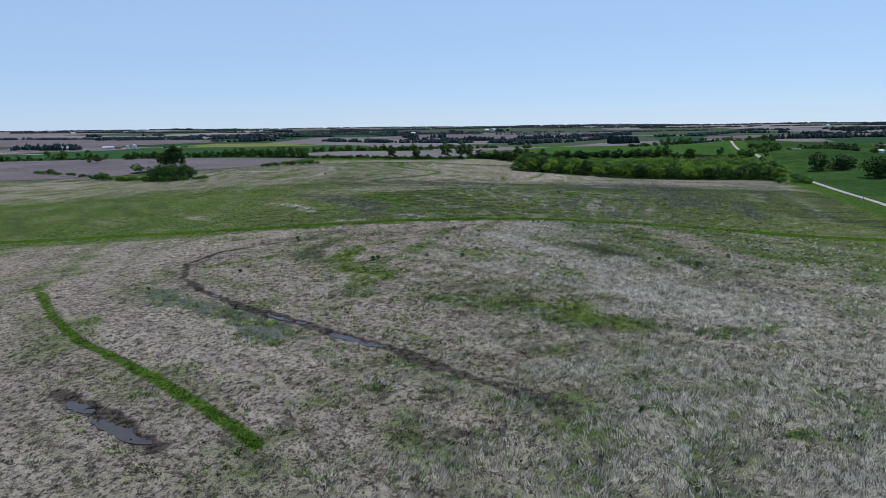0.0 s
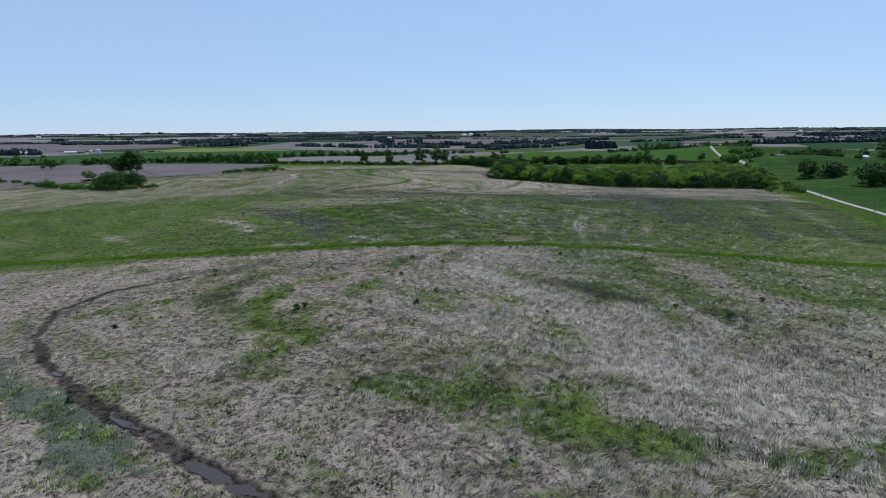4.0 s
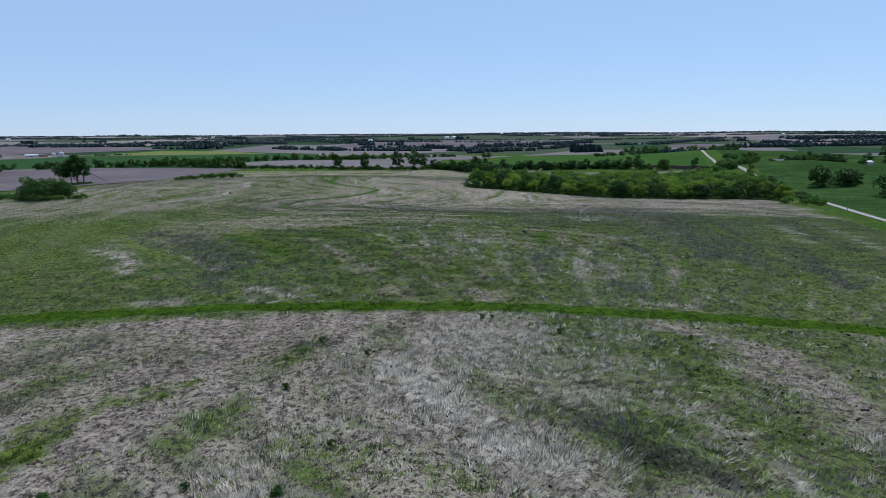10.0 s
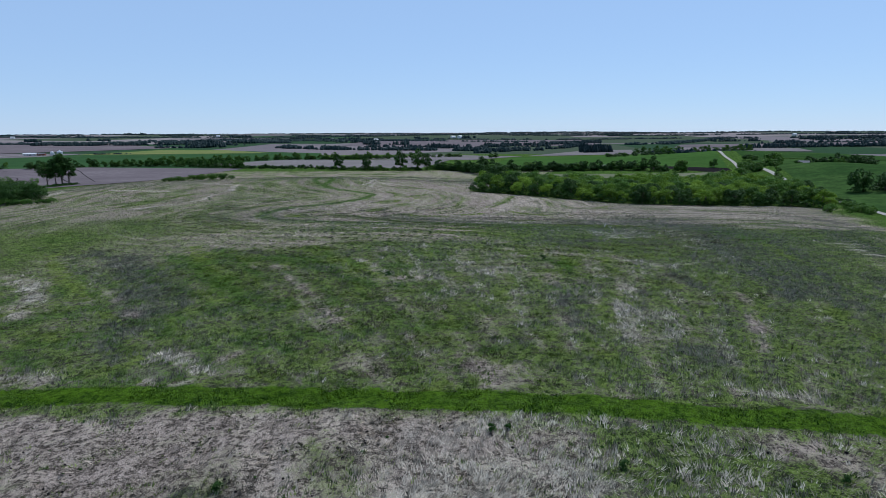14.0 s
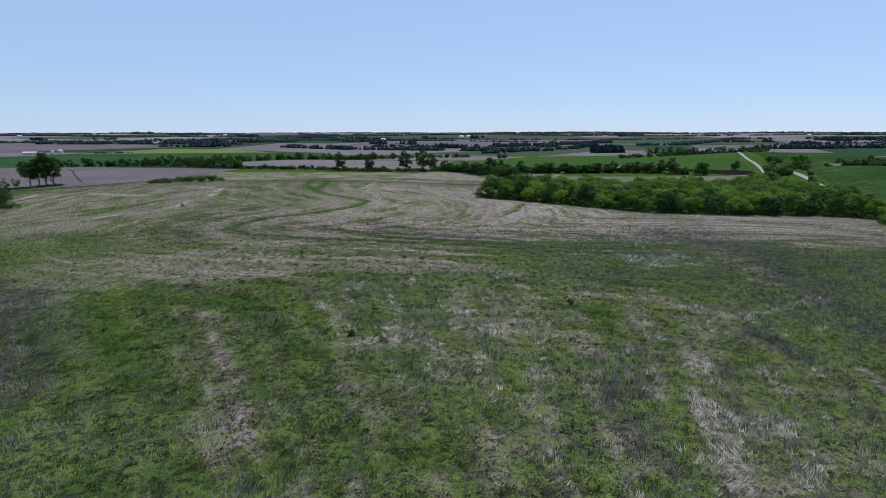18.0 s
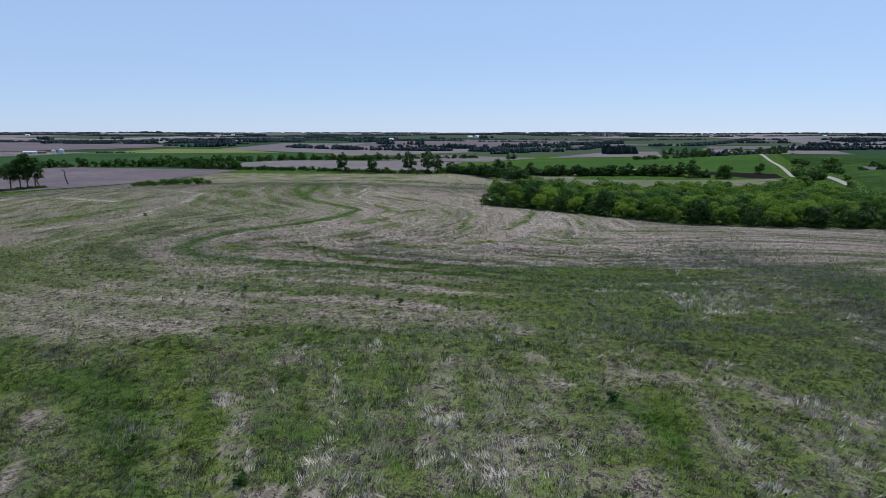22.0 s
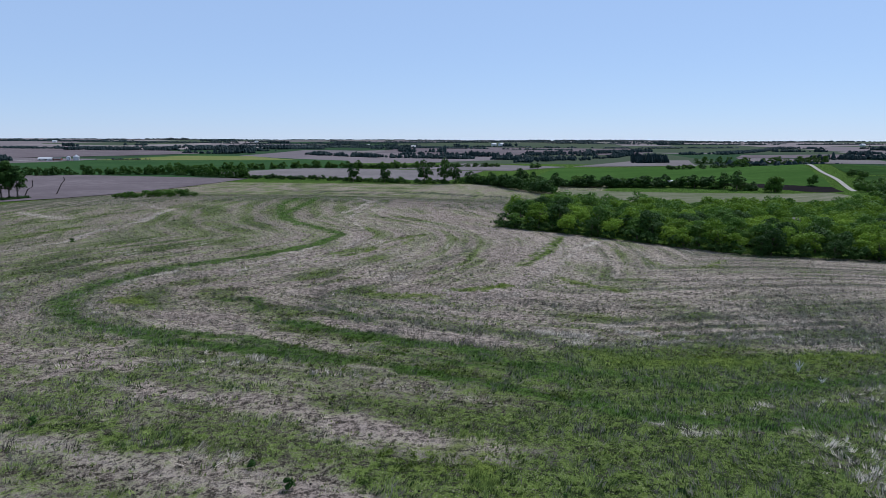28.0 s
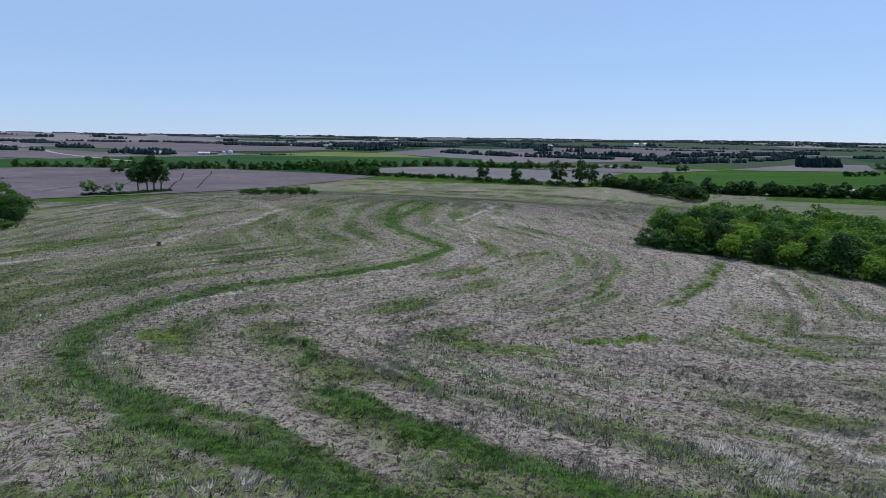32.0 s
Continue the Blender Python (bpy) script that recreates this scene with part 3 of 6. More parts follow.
strip("straw", 0.8, 0.85, (-42.3, 435.4), (-40.2, 393.8), (-26.5, 360.7), (-27.9, 343.8), (-34.5, 330.1), (-42.3, 318.6))
strip("straw", 0.8, 0.8, (-117.2, 468.0), (-142.3, 592.5), (-63.8, 458.6), (-52.4, 415.9), (-48.5, 388.5))
strip("straw", 1.5, 1, (-110.8, 413.9), (-100.1, 376.3), (-101.6, 359.2), (-96.4, 337.6), (-102.4, 325.0), (-109.6, 312.2))
strip("straw", 1.8, 1, (-216, 424), (-226, 446), (-236, 467))
strip("straw", 1.8, 0.95, (-186, 432), (-156, 407), (-133, 390))
strip("straw", 2, 0.8, (-193, 492), (-188, 464))
strip("green", 4, 1, (-118, 322), (-116, 340), (-117, 353), (-112, 366))
strip("deep", 2.5, 0.6, (-122, 330), (-121, 350))
strip("dark", 6, 0.85, (-149, 655), (-98, 645), (-44, 645), (-1, 620), (30, 591))
strip("straw", 1.4, 0.9, (-60, 482), (-47, 458), (-44, 420), (-45, 405))
strip("straw", 1.5, 0.8, (-187.7, 469.4), (-150.8, 451.6), (-112.9, 413.7))
strip("straw", 1, 0.8, (-175.7, 421.5), (-147.0, 398.2), (-132.3, 389.1))
strip("straw", 1, 0.7, (-228.6, 435.7), (-224.9, 453.7))
strip("green", 2.5, 0.95, (-151, 376), (-130, 389), (-127, 405))
strip("green", 3, 0.95, (-132, 329), (-123, 343))
strip("green", 1.2, 0.8, (-101.9, 376.2), (-101.8, 349.1), (-102.4, 332.4))
strip("deep", 1.2, 0.9, (-32.5, 286.5), (-31.7, 288.8))
strip("deep", 1, 0.9, (-30.5, 290.8), (-25.2, 283.5))
strip("yellow", 1.8, 1, (-49.2, 283.9), (-44.4, 283.3))
strip("green", 1, 0.8, (-50.5, 292.5), (-42.6, 279.4))
strip("deep", 1, 0.8, (-15.4, 286.8), (-12.7, 283.9), (-10.6, 280.7))
strip("yellow", 1.5, 1, (-12.7, 299.8), (-7.6, 297.2), (-4.2, 302.0))
strip("yellow", 1.5, 1, (3.8, 307.6), (6.6, 310.3), (10.3, 313.9))
strip("yellow", 1.65, 1, (20.8, 325.1), (24.0, 320.5), (28.5, 317.5), (31.3, 314.7))
strip("yellow", 1.5, 0.9, (54, 343), (64, 358))
strip("green", 1, 0.8, (22.6, 369.3), (14.9, 344.2), (11.9, 334.6))
strip("yellow", 1.3, 0.7, (-27.2, 334.4), (-18.7, 344.1), (-14.5, 358.0))
strip("green", 1.2, 0.6, (-7.1, 282.8), (-0.4, 280.9), (4.4, 275.6))
strip("dark", 4, 0.8, (-106, 631), (-43, 639), (-7, 614))
strip("dark", 4, 0.55, (9, 302), (19, 299), (31, 300))
strip("dark", 1.5, 0.6, (-26, 300), (-23, 315), (-14, 300))
strip("straw", 1.3, 0.9, (17.9, 330.1), (23.5, 344.5), (28.3, 361.3), (36.1, 378.1))
strip("straw", 2, 1, (26, 284), (28, 280))
strip("straw", 1.5, 0.95, (15, 278), (21, 276), (24, 275))
strip("straw", 3, 0.6, (26, 360), (34, 346))
strip("straw", 2, 0.8, (46, 357), (48, 350))
strip("straw", 1.2, 0.7, (-2.1, 307.1), (8.3, 302.0), (12.3, 306.6))
strip("soil", 2, 0.85, (-38, 257), (-33, 257))
strip("soil", 2, 0.85, (-32, 253), (-27, 253))
strip("straw", 0.6, 0.9, (-22.0, 259.5), (-15.5, 258.3), (-10.3, 257.6))
strip("green", 2, 0.8, (-24, 253), (-20, 254))
strip("green", 1.5, 0.7, (-50, 267), (-42, 265))
strip("yellow", 1.5, 0.7, (24.8, 291.8), (30.1, 289.8))
strip("lush", 2.4, 1, (-160, 155), (-129, 152), (-98, 151), (-70, 149), (-40, 146))
strip("lush", 2.2, 1, (42, 143), (58, 142), (75, 143), (98, 147))
strip("deep", 2.2, 0.9, (-74, 470), (-66, 427), (-62, 394), (-50, 373))
strip("dark", 2.2, 0.8, (-128, 501), (-123, 648), (-43, 639), (23, 561))
strip("dark", 3, 0.8, (55, 223), (55, 202), (58, 189))
strip("dark", 2.5, 0.9, (74, 203), (71, 184), (65, 166))
strip("dark", 3, 0.9, (90, 196), (91, 181), (89, 174))
strip("dark", 3, 0.8, (64, 290), (71, 263))
strip("dark", 2.5, 0.8, (136, 343), (123, 277), (127, 241))
strip("green", 2, 0.95, (72, 245), (64, 197), (61, 171))
strip("straw", 3, 0.55, (89, 248), (90, 231))
strip("straw", 2, 0.55, (112, 265), (96, 205), (86, 173))
strip("dark", 2.5, 0.8, (-72, 223), (-50, 196), (-37, 172), (-29, 154))
strip("yellow", 1.8, 0.9, (-78.0, 219.0), (-60.5, 196.0), (-46.7, 179.9))
strip("straw", 1.5, 0.7, (-101, 190), (-85, 174), (-70, 159))
strip("deep", 2.5, 0.5, (-104, 180), (-90, 174))
strip("straw", 1, 0.7, (-328.7, 475.9), (-234.8, 384.5), (-176.8, 324.0))
strip("straw", 3, 0.5, (-262, 333), (-197, 267))
strip("deep", 3, 0.5, (-173, 226), (-149, 206))
strip("dark", 3, 0.8, (52, 199), (57, 185), (59, 176))
strip("dark", 3, 0.8, (66, 265), (68, 241))
strip("dark", 3, 0.9, (72, 193), (68, 178))
strip("green", 1.3, 0.95, (72.7, 243.7), (69.9, 217.4), (67.4, 197.6), (63.8, 175.6), (62.7, 168.9))
strip("straw", 3, 0.6, (93, 246), (90, 226))
strip("straw", 1.5, 0.6, (66, 197), (66, 188))
strip("green", 2.5, 1, (32, 269), (55, 275), (86, 288))
strip("yellow", 1.5, 0.9, (20, 260), (25, 267))
strip("straw", 1, 0.8, (36.4, 232.3), (42.5, 234.7))
strip("straw", 0.7, 0.7, (32.4, 228.9), (38.8, 229.0))
strip("yellow", 1.6, 0.9, (-12, 299), (-6, 301), (-2, 300))
strip("green", 1.5, 0.95, (1, 307), (5, 310), (10, 314))
strip("yellow", 1.5, 0.9, (21, 322), (27, 319), (33, 316))
strip("green", 1.2, 0.9, (25.4, 380.8), (21.0, 355.8), (14.5, 335.7))
strip("green", 1.5, 0.8, (-26, 333), (-19, 356), (-13, 367))
strip("deep", 1, 0.7, (-35.5, 287.7), (-28.5, 290.8), (-24.6, 279.5))
strip("deep", 1, 0.8, (-17.2, 287.5), (-13.1, 284.5), (-8.6, 278.9))
strip("green", 2.5, 0.8, (20, 268), (25, 269), (39, 275))
strip("green", 3, 0.95, (19, 258), (27, 260), (34, 261))
strip("deep", 2, 0.8, (8, 262), (15, 260), (21, 259))
strip("straw", 0.4, 0.8, (-20.7, 258.5), (-13.2, 256.6), (-6.1, 253.9), (-0.2, 252.3), (5.5, 250.0))
strip("soil", 1.5, 0.7, (-21, 246), (-15, 245), (-7, 245))
strip("green", 2, 0.85, (-17, 272), (-7, 269), (-1, 267))
strip("dark", 1.5, 0.7, (-23, 310), (-20, 295), (-16, 283))
strip("dark", 1.5, 0.6, (-9, 275), (4, 269), (12, 267))
strip("dark", 2.5, 0.7, (1, 358), (-4, 328), (-11, 316))
strip("dark", 2.5, 0.6, (36, 345), (45, 339), (55, 325))
strip("dark", 3, 0.6, (-94, 305), (-77, 314), (-63, 330))
strip("dark", 3, 0.5, (-104, 346), (-86, 368), (-68, 390))
strip("dark", 4, 0.6, (-25, 520), (3, 497), (24, 483))
strip("dark", 2, 0.6, (-56, 449), (-35, 398), (-19, 395))
strip("green", 3, 0.7, (-84, 296), (-74, 304), (-63, 317))
strip("dark", 1.2, 0.6, (19.3, 312.2), (33.2, 306.9), (54.1, 311.2))
strip("dark", 1.5, 0.7, (26, 286), (37, 294), (49, 298))
strip("green", 1.5, 0.6, (24, 294), (30, 291))
strip("yellow", 2, 0.75, (7, 240), (10, 231), (16, 230))
strip("green", 2, 0.95, (-10, 215), (-4, 214), (1, 216))
strip("deep", 1.2, 0.9, (17.7, 201.2), (19.0, 199.1), (21.3, 197.3))
strip("straw", 0.8, 0.6, (13.2, 206.0), (15.4, 204.0))
strip("straw", 2, 0.5, (24, 207), (29, 208), (32, 206))
strip("yellow", 1.3, 0.75, (-20.6, 205.7), (-16.4, 199.4))
strip("deep", 3, 0.7, (-28, 205), (-22, 201), (-19, 195))
strip("straw", 0.8, 0.6, (-11.2, 199.4), (-9.0, 195.4))
strip("soil", 7, 0.42, (-49, 230), (-35, 229), (-25, 234))
strip("soil", 4, 0.4, (-14, 222), (-4, 225), (5, 223))
strip("soil", 3, 0.5, (-35, 220), (-22, 218))
strip("straw", 1, 0.55, (-3.8, 203.4), (-2.1, 199.9))
strip("dark", 2.5, 0.7, (-35, 212), (-32, 209))
strip("dark", 2, 0.7, (23, 226), (34, 224), (49, 226))
strip("dark", 2, 0.6, (36, 250), (52, 251), (70, 261))
strip("dark", 2, 0.6, (38, 216), (42, 214))
strip("straw", 2.5, 0.45, (38, 237), (48, 237), (55, 236))
strip("deep", 4, 0.6, (69, 265), (67, 256))
strip("deep", 2.5, 0.7, (-50, 212), (-32, 187), (-23, 175))
strip("yellow", 1.5, 0.75, (-48.0, 211.9), (-35.0, 195.2))
strip("deep", 1.2, 0.75, (-43.3, 216.5), (-23.8, 186.6))
strip("yellow", 1.3, 0.85, (-24.9, 211.0), (-18.8, 204.1), (-10.5, 192.0), (-6.4, 184.9))
strip("deep", 1.2, 0.75, (-16.7, 191.8), (-13.6, 188.0), (-7.6, 181.6))
strip("straw", 1, 0.5, (-3.4, 202.6), (-4.4, 192.7))
strip("straw", 4, 0.4, (0, 189), (3, 181), (5, 174))
strip("soil", 2.5, 0.45, (14, 196), (16, 187))
strip("straw", 2.5, 0.45, (4, 201), (8, 190))
strip("deep", 1, 0.9, (18.9, 202.8), (21.4, 195.8), (20.9, 191.5))
strip("straw", 2, 0.5, (30, 211), (32, 203))
strip("deep", 1.2, 0.8, (17.1, 182.4), (18.3, 179.2))
strip("dark", 2, 0.85, (37, 195), (38, 190), (38, 187))
strip("deep", 4, 0.7, (72, 266), (71, 241))
strip("green", 2.5, 0.9, (-1, 257), (32, 252), (64, 283), (111, 306))
strip("dark", 2, 0.7, (47, 208), (46, 199))
strip("straw", 1.2, 0.6, (49.6, 227.5), (54.0, 228.6))
strip("dark", 1.5, 0.7, (22, 187), (23, 184))
strip("deep", 1.6, 0.9, (-40, 268), (-21, 266), (-8, 260), (1, 256), (11, 252), (20, 247), (31, 246), (43, 251))
strip("straw", 0.45, 0.8, (-23.9, 255.0), (-11.8, 254.9), (-3.2, 252.6), (3.7, 249.5), (10.8, 246.8))
strip("yellow", 2.2, 0.9, (22, 264), (33, 266), (43, 270), (57, 276))
strip("deep", 1.6, 0.75, (22, 258), (32, 256), (51, 265))
strip("soil", 2, 0.75, (-41, 253), (-35, 253), (-27, 253))
strip("soil", 2, 0.7, (-21, 246), (-13, 245), (-6, 243))
strip("soil", 2, 0.75, (-2, 241), (2, 239), (8, 238))
strip("soil", 2.5, 0.6, (-17, 232), (-7, 231), (0, 231))
strip("straw", 0.7, 0.75, (25.0, 243.4), (30.5, 244.8), (34.4, 246.0))
strip("yellow", 1.5, 0.6, (2, 237), (7, 236))
strip("dark", 3, 0.9, (118, 332), (126, 319), (127, 297))
strip("dark", 3, 0.9, (104, 275), (94, 234), (91, 206))
strip("dark", 3.5, 0.9, (126, 283), (125, 261), (116, 229))
strip("dark", 2.5, 0.8, (65, 185), (67, 176))
strip("dark", 3, 0.8, (74, 286), (73, 259))
strip("green", 1.8, 1, (71, 243), (68, 222), (67, 204), (65, 185), (64, 174))
strip("yellow", 1.65, 0.8, (70.7, 241.0), (67.5, 222.4), (67.1, 204.5))
strip("green", 2, 0.95, (74, 215), (77, 200))
strip("straw", 3, 0.45, (84, 223), (84, 214))
strip("straw", 5, 0.45, (37, 238), (58, 279), (53, 233))
strip("straw", 3, 0.5, (113, 272), (106, 236), (100, 208))
strip("dark", 3, 0.7, (-50, 125), (-44, 128), (-35, 131))
strip("dark", 2.5, 0.7, (-36, 107), (-33, 112))
strip("yellow", 3, 0.45, (-3, 104), (2, 106), (6, 102))
strip("green", 1.3, 0.95, (-23.7, 96.0), (-25.6, 101.3), (-27.4, 107.0), (-24.7, 112.2))


# the curving grass track that the mower's lanes follow down to the creek, and the wheel rut that they follow round the knoll
TRACK = ((-80, 464), (-74, 422), (-58, 383), (-45, 370), (-34, 360), (-35, 346), (-44, 327), (-56, 309), (-58, 294), (-55, 281), (-47, 272), (-38, 267), (-20, 261), (-7, 258), (8, 254), (30, 252), (55, 262), (90, 275))
RUT = ((-70, 142), (-64, 130), (-58, 110), (-51, 96), (-42, 86), (-29, 75), (-11, 62), (8, 44), (30, 24))


def near_line(x, y, line):
    """Distance of the points from a line of straight pieces."""
    best = np.full(x.shape, 1e9)
    line = line if len(line) > 1 else (line[0], line[0])
    for (ax, ay), (bx, by) in zip(line, line[1:]):
        dx, dy = bx - ax, by - ay
        u = np.clip(((x - ax) * dx + (y - ay) * dy) / max(dx * dx + dy * dy, 1e-6), 0, 1)
        best = np.minimum(best, np.hypot(x - ax - u * dx, y - ay - u * dy))
    return best


def waves(x, y, size, seed):
    """Soft random drifts between 0 and 1."""
    rng = np.random.default_rng(seed)
    total = np.zeros(np.shape(x))
    for k in range(9):
        a = rng.uniform(0, 2 * np.pi)
        s = rng.uniform(0.6, 1.9) * 2 * np.pi / size
        total = total + np.sin((x * np.cos(a) + y * np.sin(a)) * s + rng.uniform(0, 6.28))
    return smooth(0.5 + total / 9)


LANE_TONE = np.random.default_rng(61).random((3, 400))


def swath(lane, x, y, wide, k):
    """Each pass of the mower has its own tone, which drifts along the pass; between 0 and 1."""
    u = lane / wide + 150 + 0.35 * (waves(x, y, 19, 60 + k) - 0.5)
    i = np.clip(np.floor(u).astype(int), 0, 398)
    f = smooth((u - i - 0.3) / 0.4)
    a, b = LANE_TONE[k], LANE_TONE[(k + 1) % 3]
    mixed = smooth((waves(x, y, 55, 64 + k) - 0.25) / 0.5)
    one = a[i] * (1 - f) + a[i + 1] * f
    two = b[i] * (1 - f) + b[i + 1] * f
    return one * (1 - mixed) + two * mixed


def growth(x, y):
    """Share of each cover at points of the field."""
    share = {k: np.zeros(x.shape) for k in ("lush", "green", "yellow", "straw", "soil", "dark", "mud", "weed", "track")}
    for kind, half, strong, line in PATCHES:
        xs, ys = [p[0] for p in line], [p[1] for p in line]
        pick = (x > min(xs) - half - 8) & (x < max(xs) + half + 8) & (y > min(ys) - half - 8) & (y < max(ys) + half + 8)
        if not pick.any():
            continue
        px, py = x[pick], y[pick]
        bend = 0.7 * (waves(px, py, 11, 3) - 0.5) * half + 0.7 * (waves(px, py, 4, 4) - 0.5) * min(half, 2.0)
        d = near_line(px, py, line) + bend * {"lush": 0.2, "deep": 0.5, "mud": 0.5}.get(kind, 1.2)
        soft = {"deep": 1.0, "lush": 0.4, "mud": 0.4, "yellow": 1.8}.get(kind, 1.3)
        ragged = 1 if kind == "lush" else 0.7 + 0.5 * waves(px, py, 2.4, 44) if kind == "mud" else 0.5 + 0.65 * waves(px, py, 2.3, 45) if kind in ("green", "yellow", "deep") else 0.45 + 0.45 * waves(px, py, 3.3, 43) + 0.4 * waves(px, py, 1.6, 46)
        value = strong * ragged * smooth((half * (1 + 0.5 * soft) - d) / (half * soft + 0.5))
        layer = {"deep": "track"}.get(kind, kind)
        share[layer][pick] = np.maximum(share[layer][pick], value)
    knoll = smooth((143 - y) / 3)
    drift = waves(x, y, 34, 7)
    small = waves(x, y, 9, 8)
    nose = 214 - 0.006 * (x + 2) ** 2 + 9 * (waves(x, y, 24, 18) - 0.5)
    beyond = smooth((y - nose) / 9)
    bank = (1 - knoll) * (1 - beyond)
    slope = smooth((y - 262 - 0.12 * x) / 14)
    lane = lanes(x, y)
    comb = swath(lane, x, y, 2.7, 0)
    fine_comb = swath(lane, x, y, 1.5, 1)
    mixed = 0.6 * comb + 0.4 * fine_comb
    base = knoll * (0.17 + 0.36 * drift * small + 0.26 * mixed + 0.26 * smooth((x - 5) / 15) * smooth((y - 84) / 20)) + bank * (0.4 + 0.3 * mixed + 0.12 * (small - 0.5) + 0.14 * (waves(x, y, 4.3, 71) - 0.5) + 0.1 + 0.08 * smooth((x - 26) / 24))
    base = base + beyond * ((1 - slope) * (0.36 + 0.3 * mixed + 0.3 * smooth((x + 5) / 40)) + slope * (0.14 + 0.52 * mixed * (0.5 + 0.7 * drift) * (1 - 0.4 * smooth((-x - 30) / 40)) + 0.24 * smooth((-x - 30) / 40)))
    west = smooth((-x - 58) / 30) * smooth((y - 140) / 8) * smooth((300 - y) / 60)
    base = base * (1 - west) + west * (0.55 + 0.25 * drift + 0.1 * fine_comb)
    sown = share["green"].copy()
    reach = np.hypot(x - 20, y - 108)
    thatch, bright, deep = (smooth((waves(lane, reach * 0.3, size, seed) - low) / 0.25) for size, seed, low in ((4.5, 81, 0.45), (6, 83, 0.55), (5, 85, 0.55)))
    share["straw"] = np.maximum(share["straw"], bank * (1 - west) * 0.3 * thatch * smooth((x + 25) / 20))
    share["soil"] = np.maximum(share["soil"], bank * (1 - west) * 0.24 * smooth((comb - 0.5) / 0.3) * (1 - deep))
    share["yellow"] = np.maximum(share["yellow"], bank * 0.6 * bright * (0.4 + 0.6 * small))
    share["track"] = np.maximum(share["track"], bank * 0.5 * deep * smooth((20 - x) / 25))
    cut = np.maximum(share["soil"], share["straw"])
    share["green"] = np.maximum(sown, base * (1 - 0.6 * cut))
    share["dark"] = np.maximum(share["dark"], bank * smooth((fine_comb - 0.45) / 0.4) * (0.26 + 0.12 * smooth((x - 15) / 30)))
    share["dark"] = np.maximum(share["dark"], 0.45 * smooth((x - 24) / 26) * smooth((y - 148) / 25) * smooth((236 - y) / 20) * smooth((waves(lane * 0.7, reach * 0.35, 9, 87) - 0.4) / 0.25))
    share["dark"] = np.maximum(share["dark"], beyond * slope * 0.62 * smooth((fine_comb - 0.4) / 0.45) * (0.6 + 0.4 * smooth((x - 5) / 40)))
    east = beyond * smooth((x - 28) / 34) * smooth((385 - y) / 15)
    share["dark"] = np.maximum(share["dark"], east * (0.3 + 0.42 * fine_comb))
    share["soil"] = share["soil"] * (1 - 0.8 * east)
    share["dark"] = np.maximum(share["dark"], 0.6 * smooth((y - 415) / 40) * smooth((640 - y) / 60))
    share["dark"] = np.maximum(share["dark"], slope * 0.5 * smooth((-x - 25) / 30) * (0.5 + 0.5 * drift))
    share["green"] = np.maximum(share["green"], 0.45 * smooth((y - 500) / 60))
    share["soil"] = np.maximum(share["soil"], knoll * (0.35 + 0.4 * waves(x, y, 30, 12)) * smooth((30 - x) / 50))
    share["soil"] = np.maximum(share["soil"], beyond * (0.25 + 0.45 * slope) * smooth((0.7 - comb) / 0.4) * smooth((60 - x) / 60))
    share["straw"] = np.maximum(share["straw"], knoll * smooth((x + 22) / 36) * (0.16 + 0.45 * waves(x, y, 16, 13)) * (1 - 0.45 * smooth((x - 12) / 15) * smooth((y - 96) / 20)))
    share["straw"] = np.maximum(share["straw"], beyond * slope * 0.7 * smooth((fine_comb - 0.72) / 0.15) * waves(x, y, 21, 15))
    for key in ("soil", "straw"):
        share[key] = share[key] * (1 - 0.75 * west)
        share[key] = share[key] * (1 - 0.7 * np.maximum(share["track"], share["yellow"])) * (1 - 0.5 * sown)
    on = stubble(x, y)
    for key in ("straw", "soil", "dark"):
        share[key] = share[key] * on
    share["green"] = share["green"] * on + (1 - on) * 0.9
    share["track"] = np.maximum(share["track"], (1 - on) * 0.7)
    share["track"] = np.maximum(share["track"], west * (0.22 + 0.3 * small * drift))
    share["dark"] = np.maximum(share["dark"], west * 0.5 * smooth((mixed - 0.35) / 0.3))
    return share


def lanes(x, y):
    """Metres across the mower's lanes: round the knoll, fanning over the bank, then along the grass track."""
    far = smooth((y - 214 + 0.006 * (x + 2) ** 2) / 8)
    near = smooth((145 - y) / 2)
    fan = 75 * np.arctan2(x - 20, np.maximum(y - 108, 5))
    return near_line(x, y, TRACK) * far + (near_line(x, y, RUT) * near + fan * (1 - near)) * (1 - far)


def stubble(x, y):
    """1 on the stubble field, 0 on the rough grass round it."""
    west = np.where(y < 480, -900, -268)
    front = np.interp(x, [p[0] for p in EDGE], [p[1] for p in EDGE])
    wood = smooth((x - 2 - 0.27 * np.maximum(y - 389, 0)) / 5) * smooth((y - front - 3) / 4)
    return smooth((x - west) / 8) * smooth((61 + 0.26 * y - x) / 5) * smooth((742 - y) / 12) * (1 - wood)


def home(x, y):
    """1 on this farm and the valley, 0 on the farmland far beyond."""
    return smooth((1150 - np.hypot(x, y - 100)) / 80)


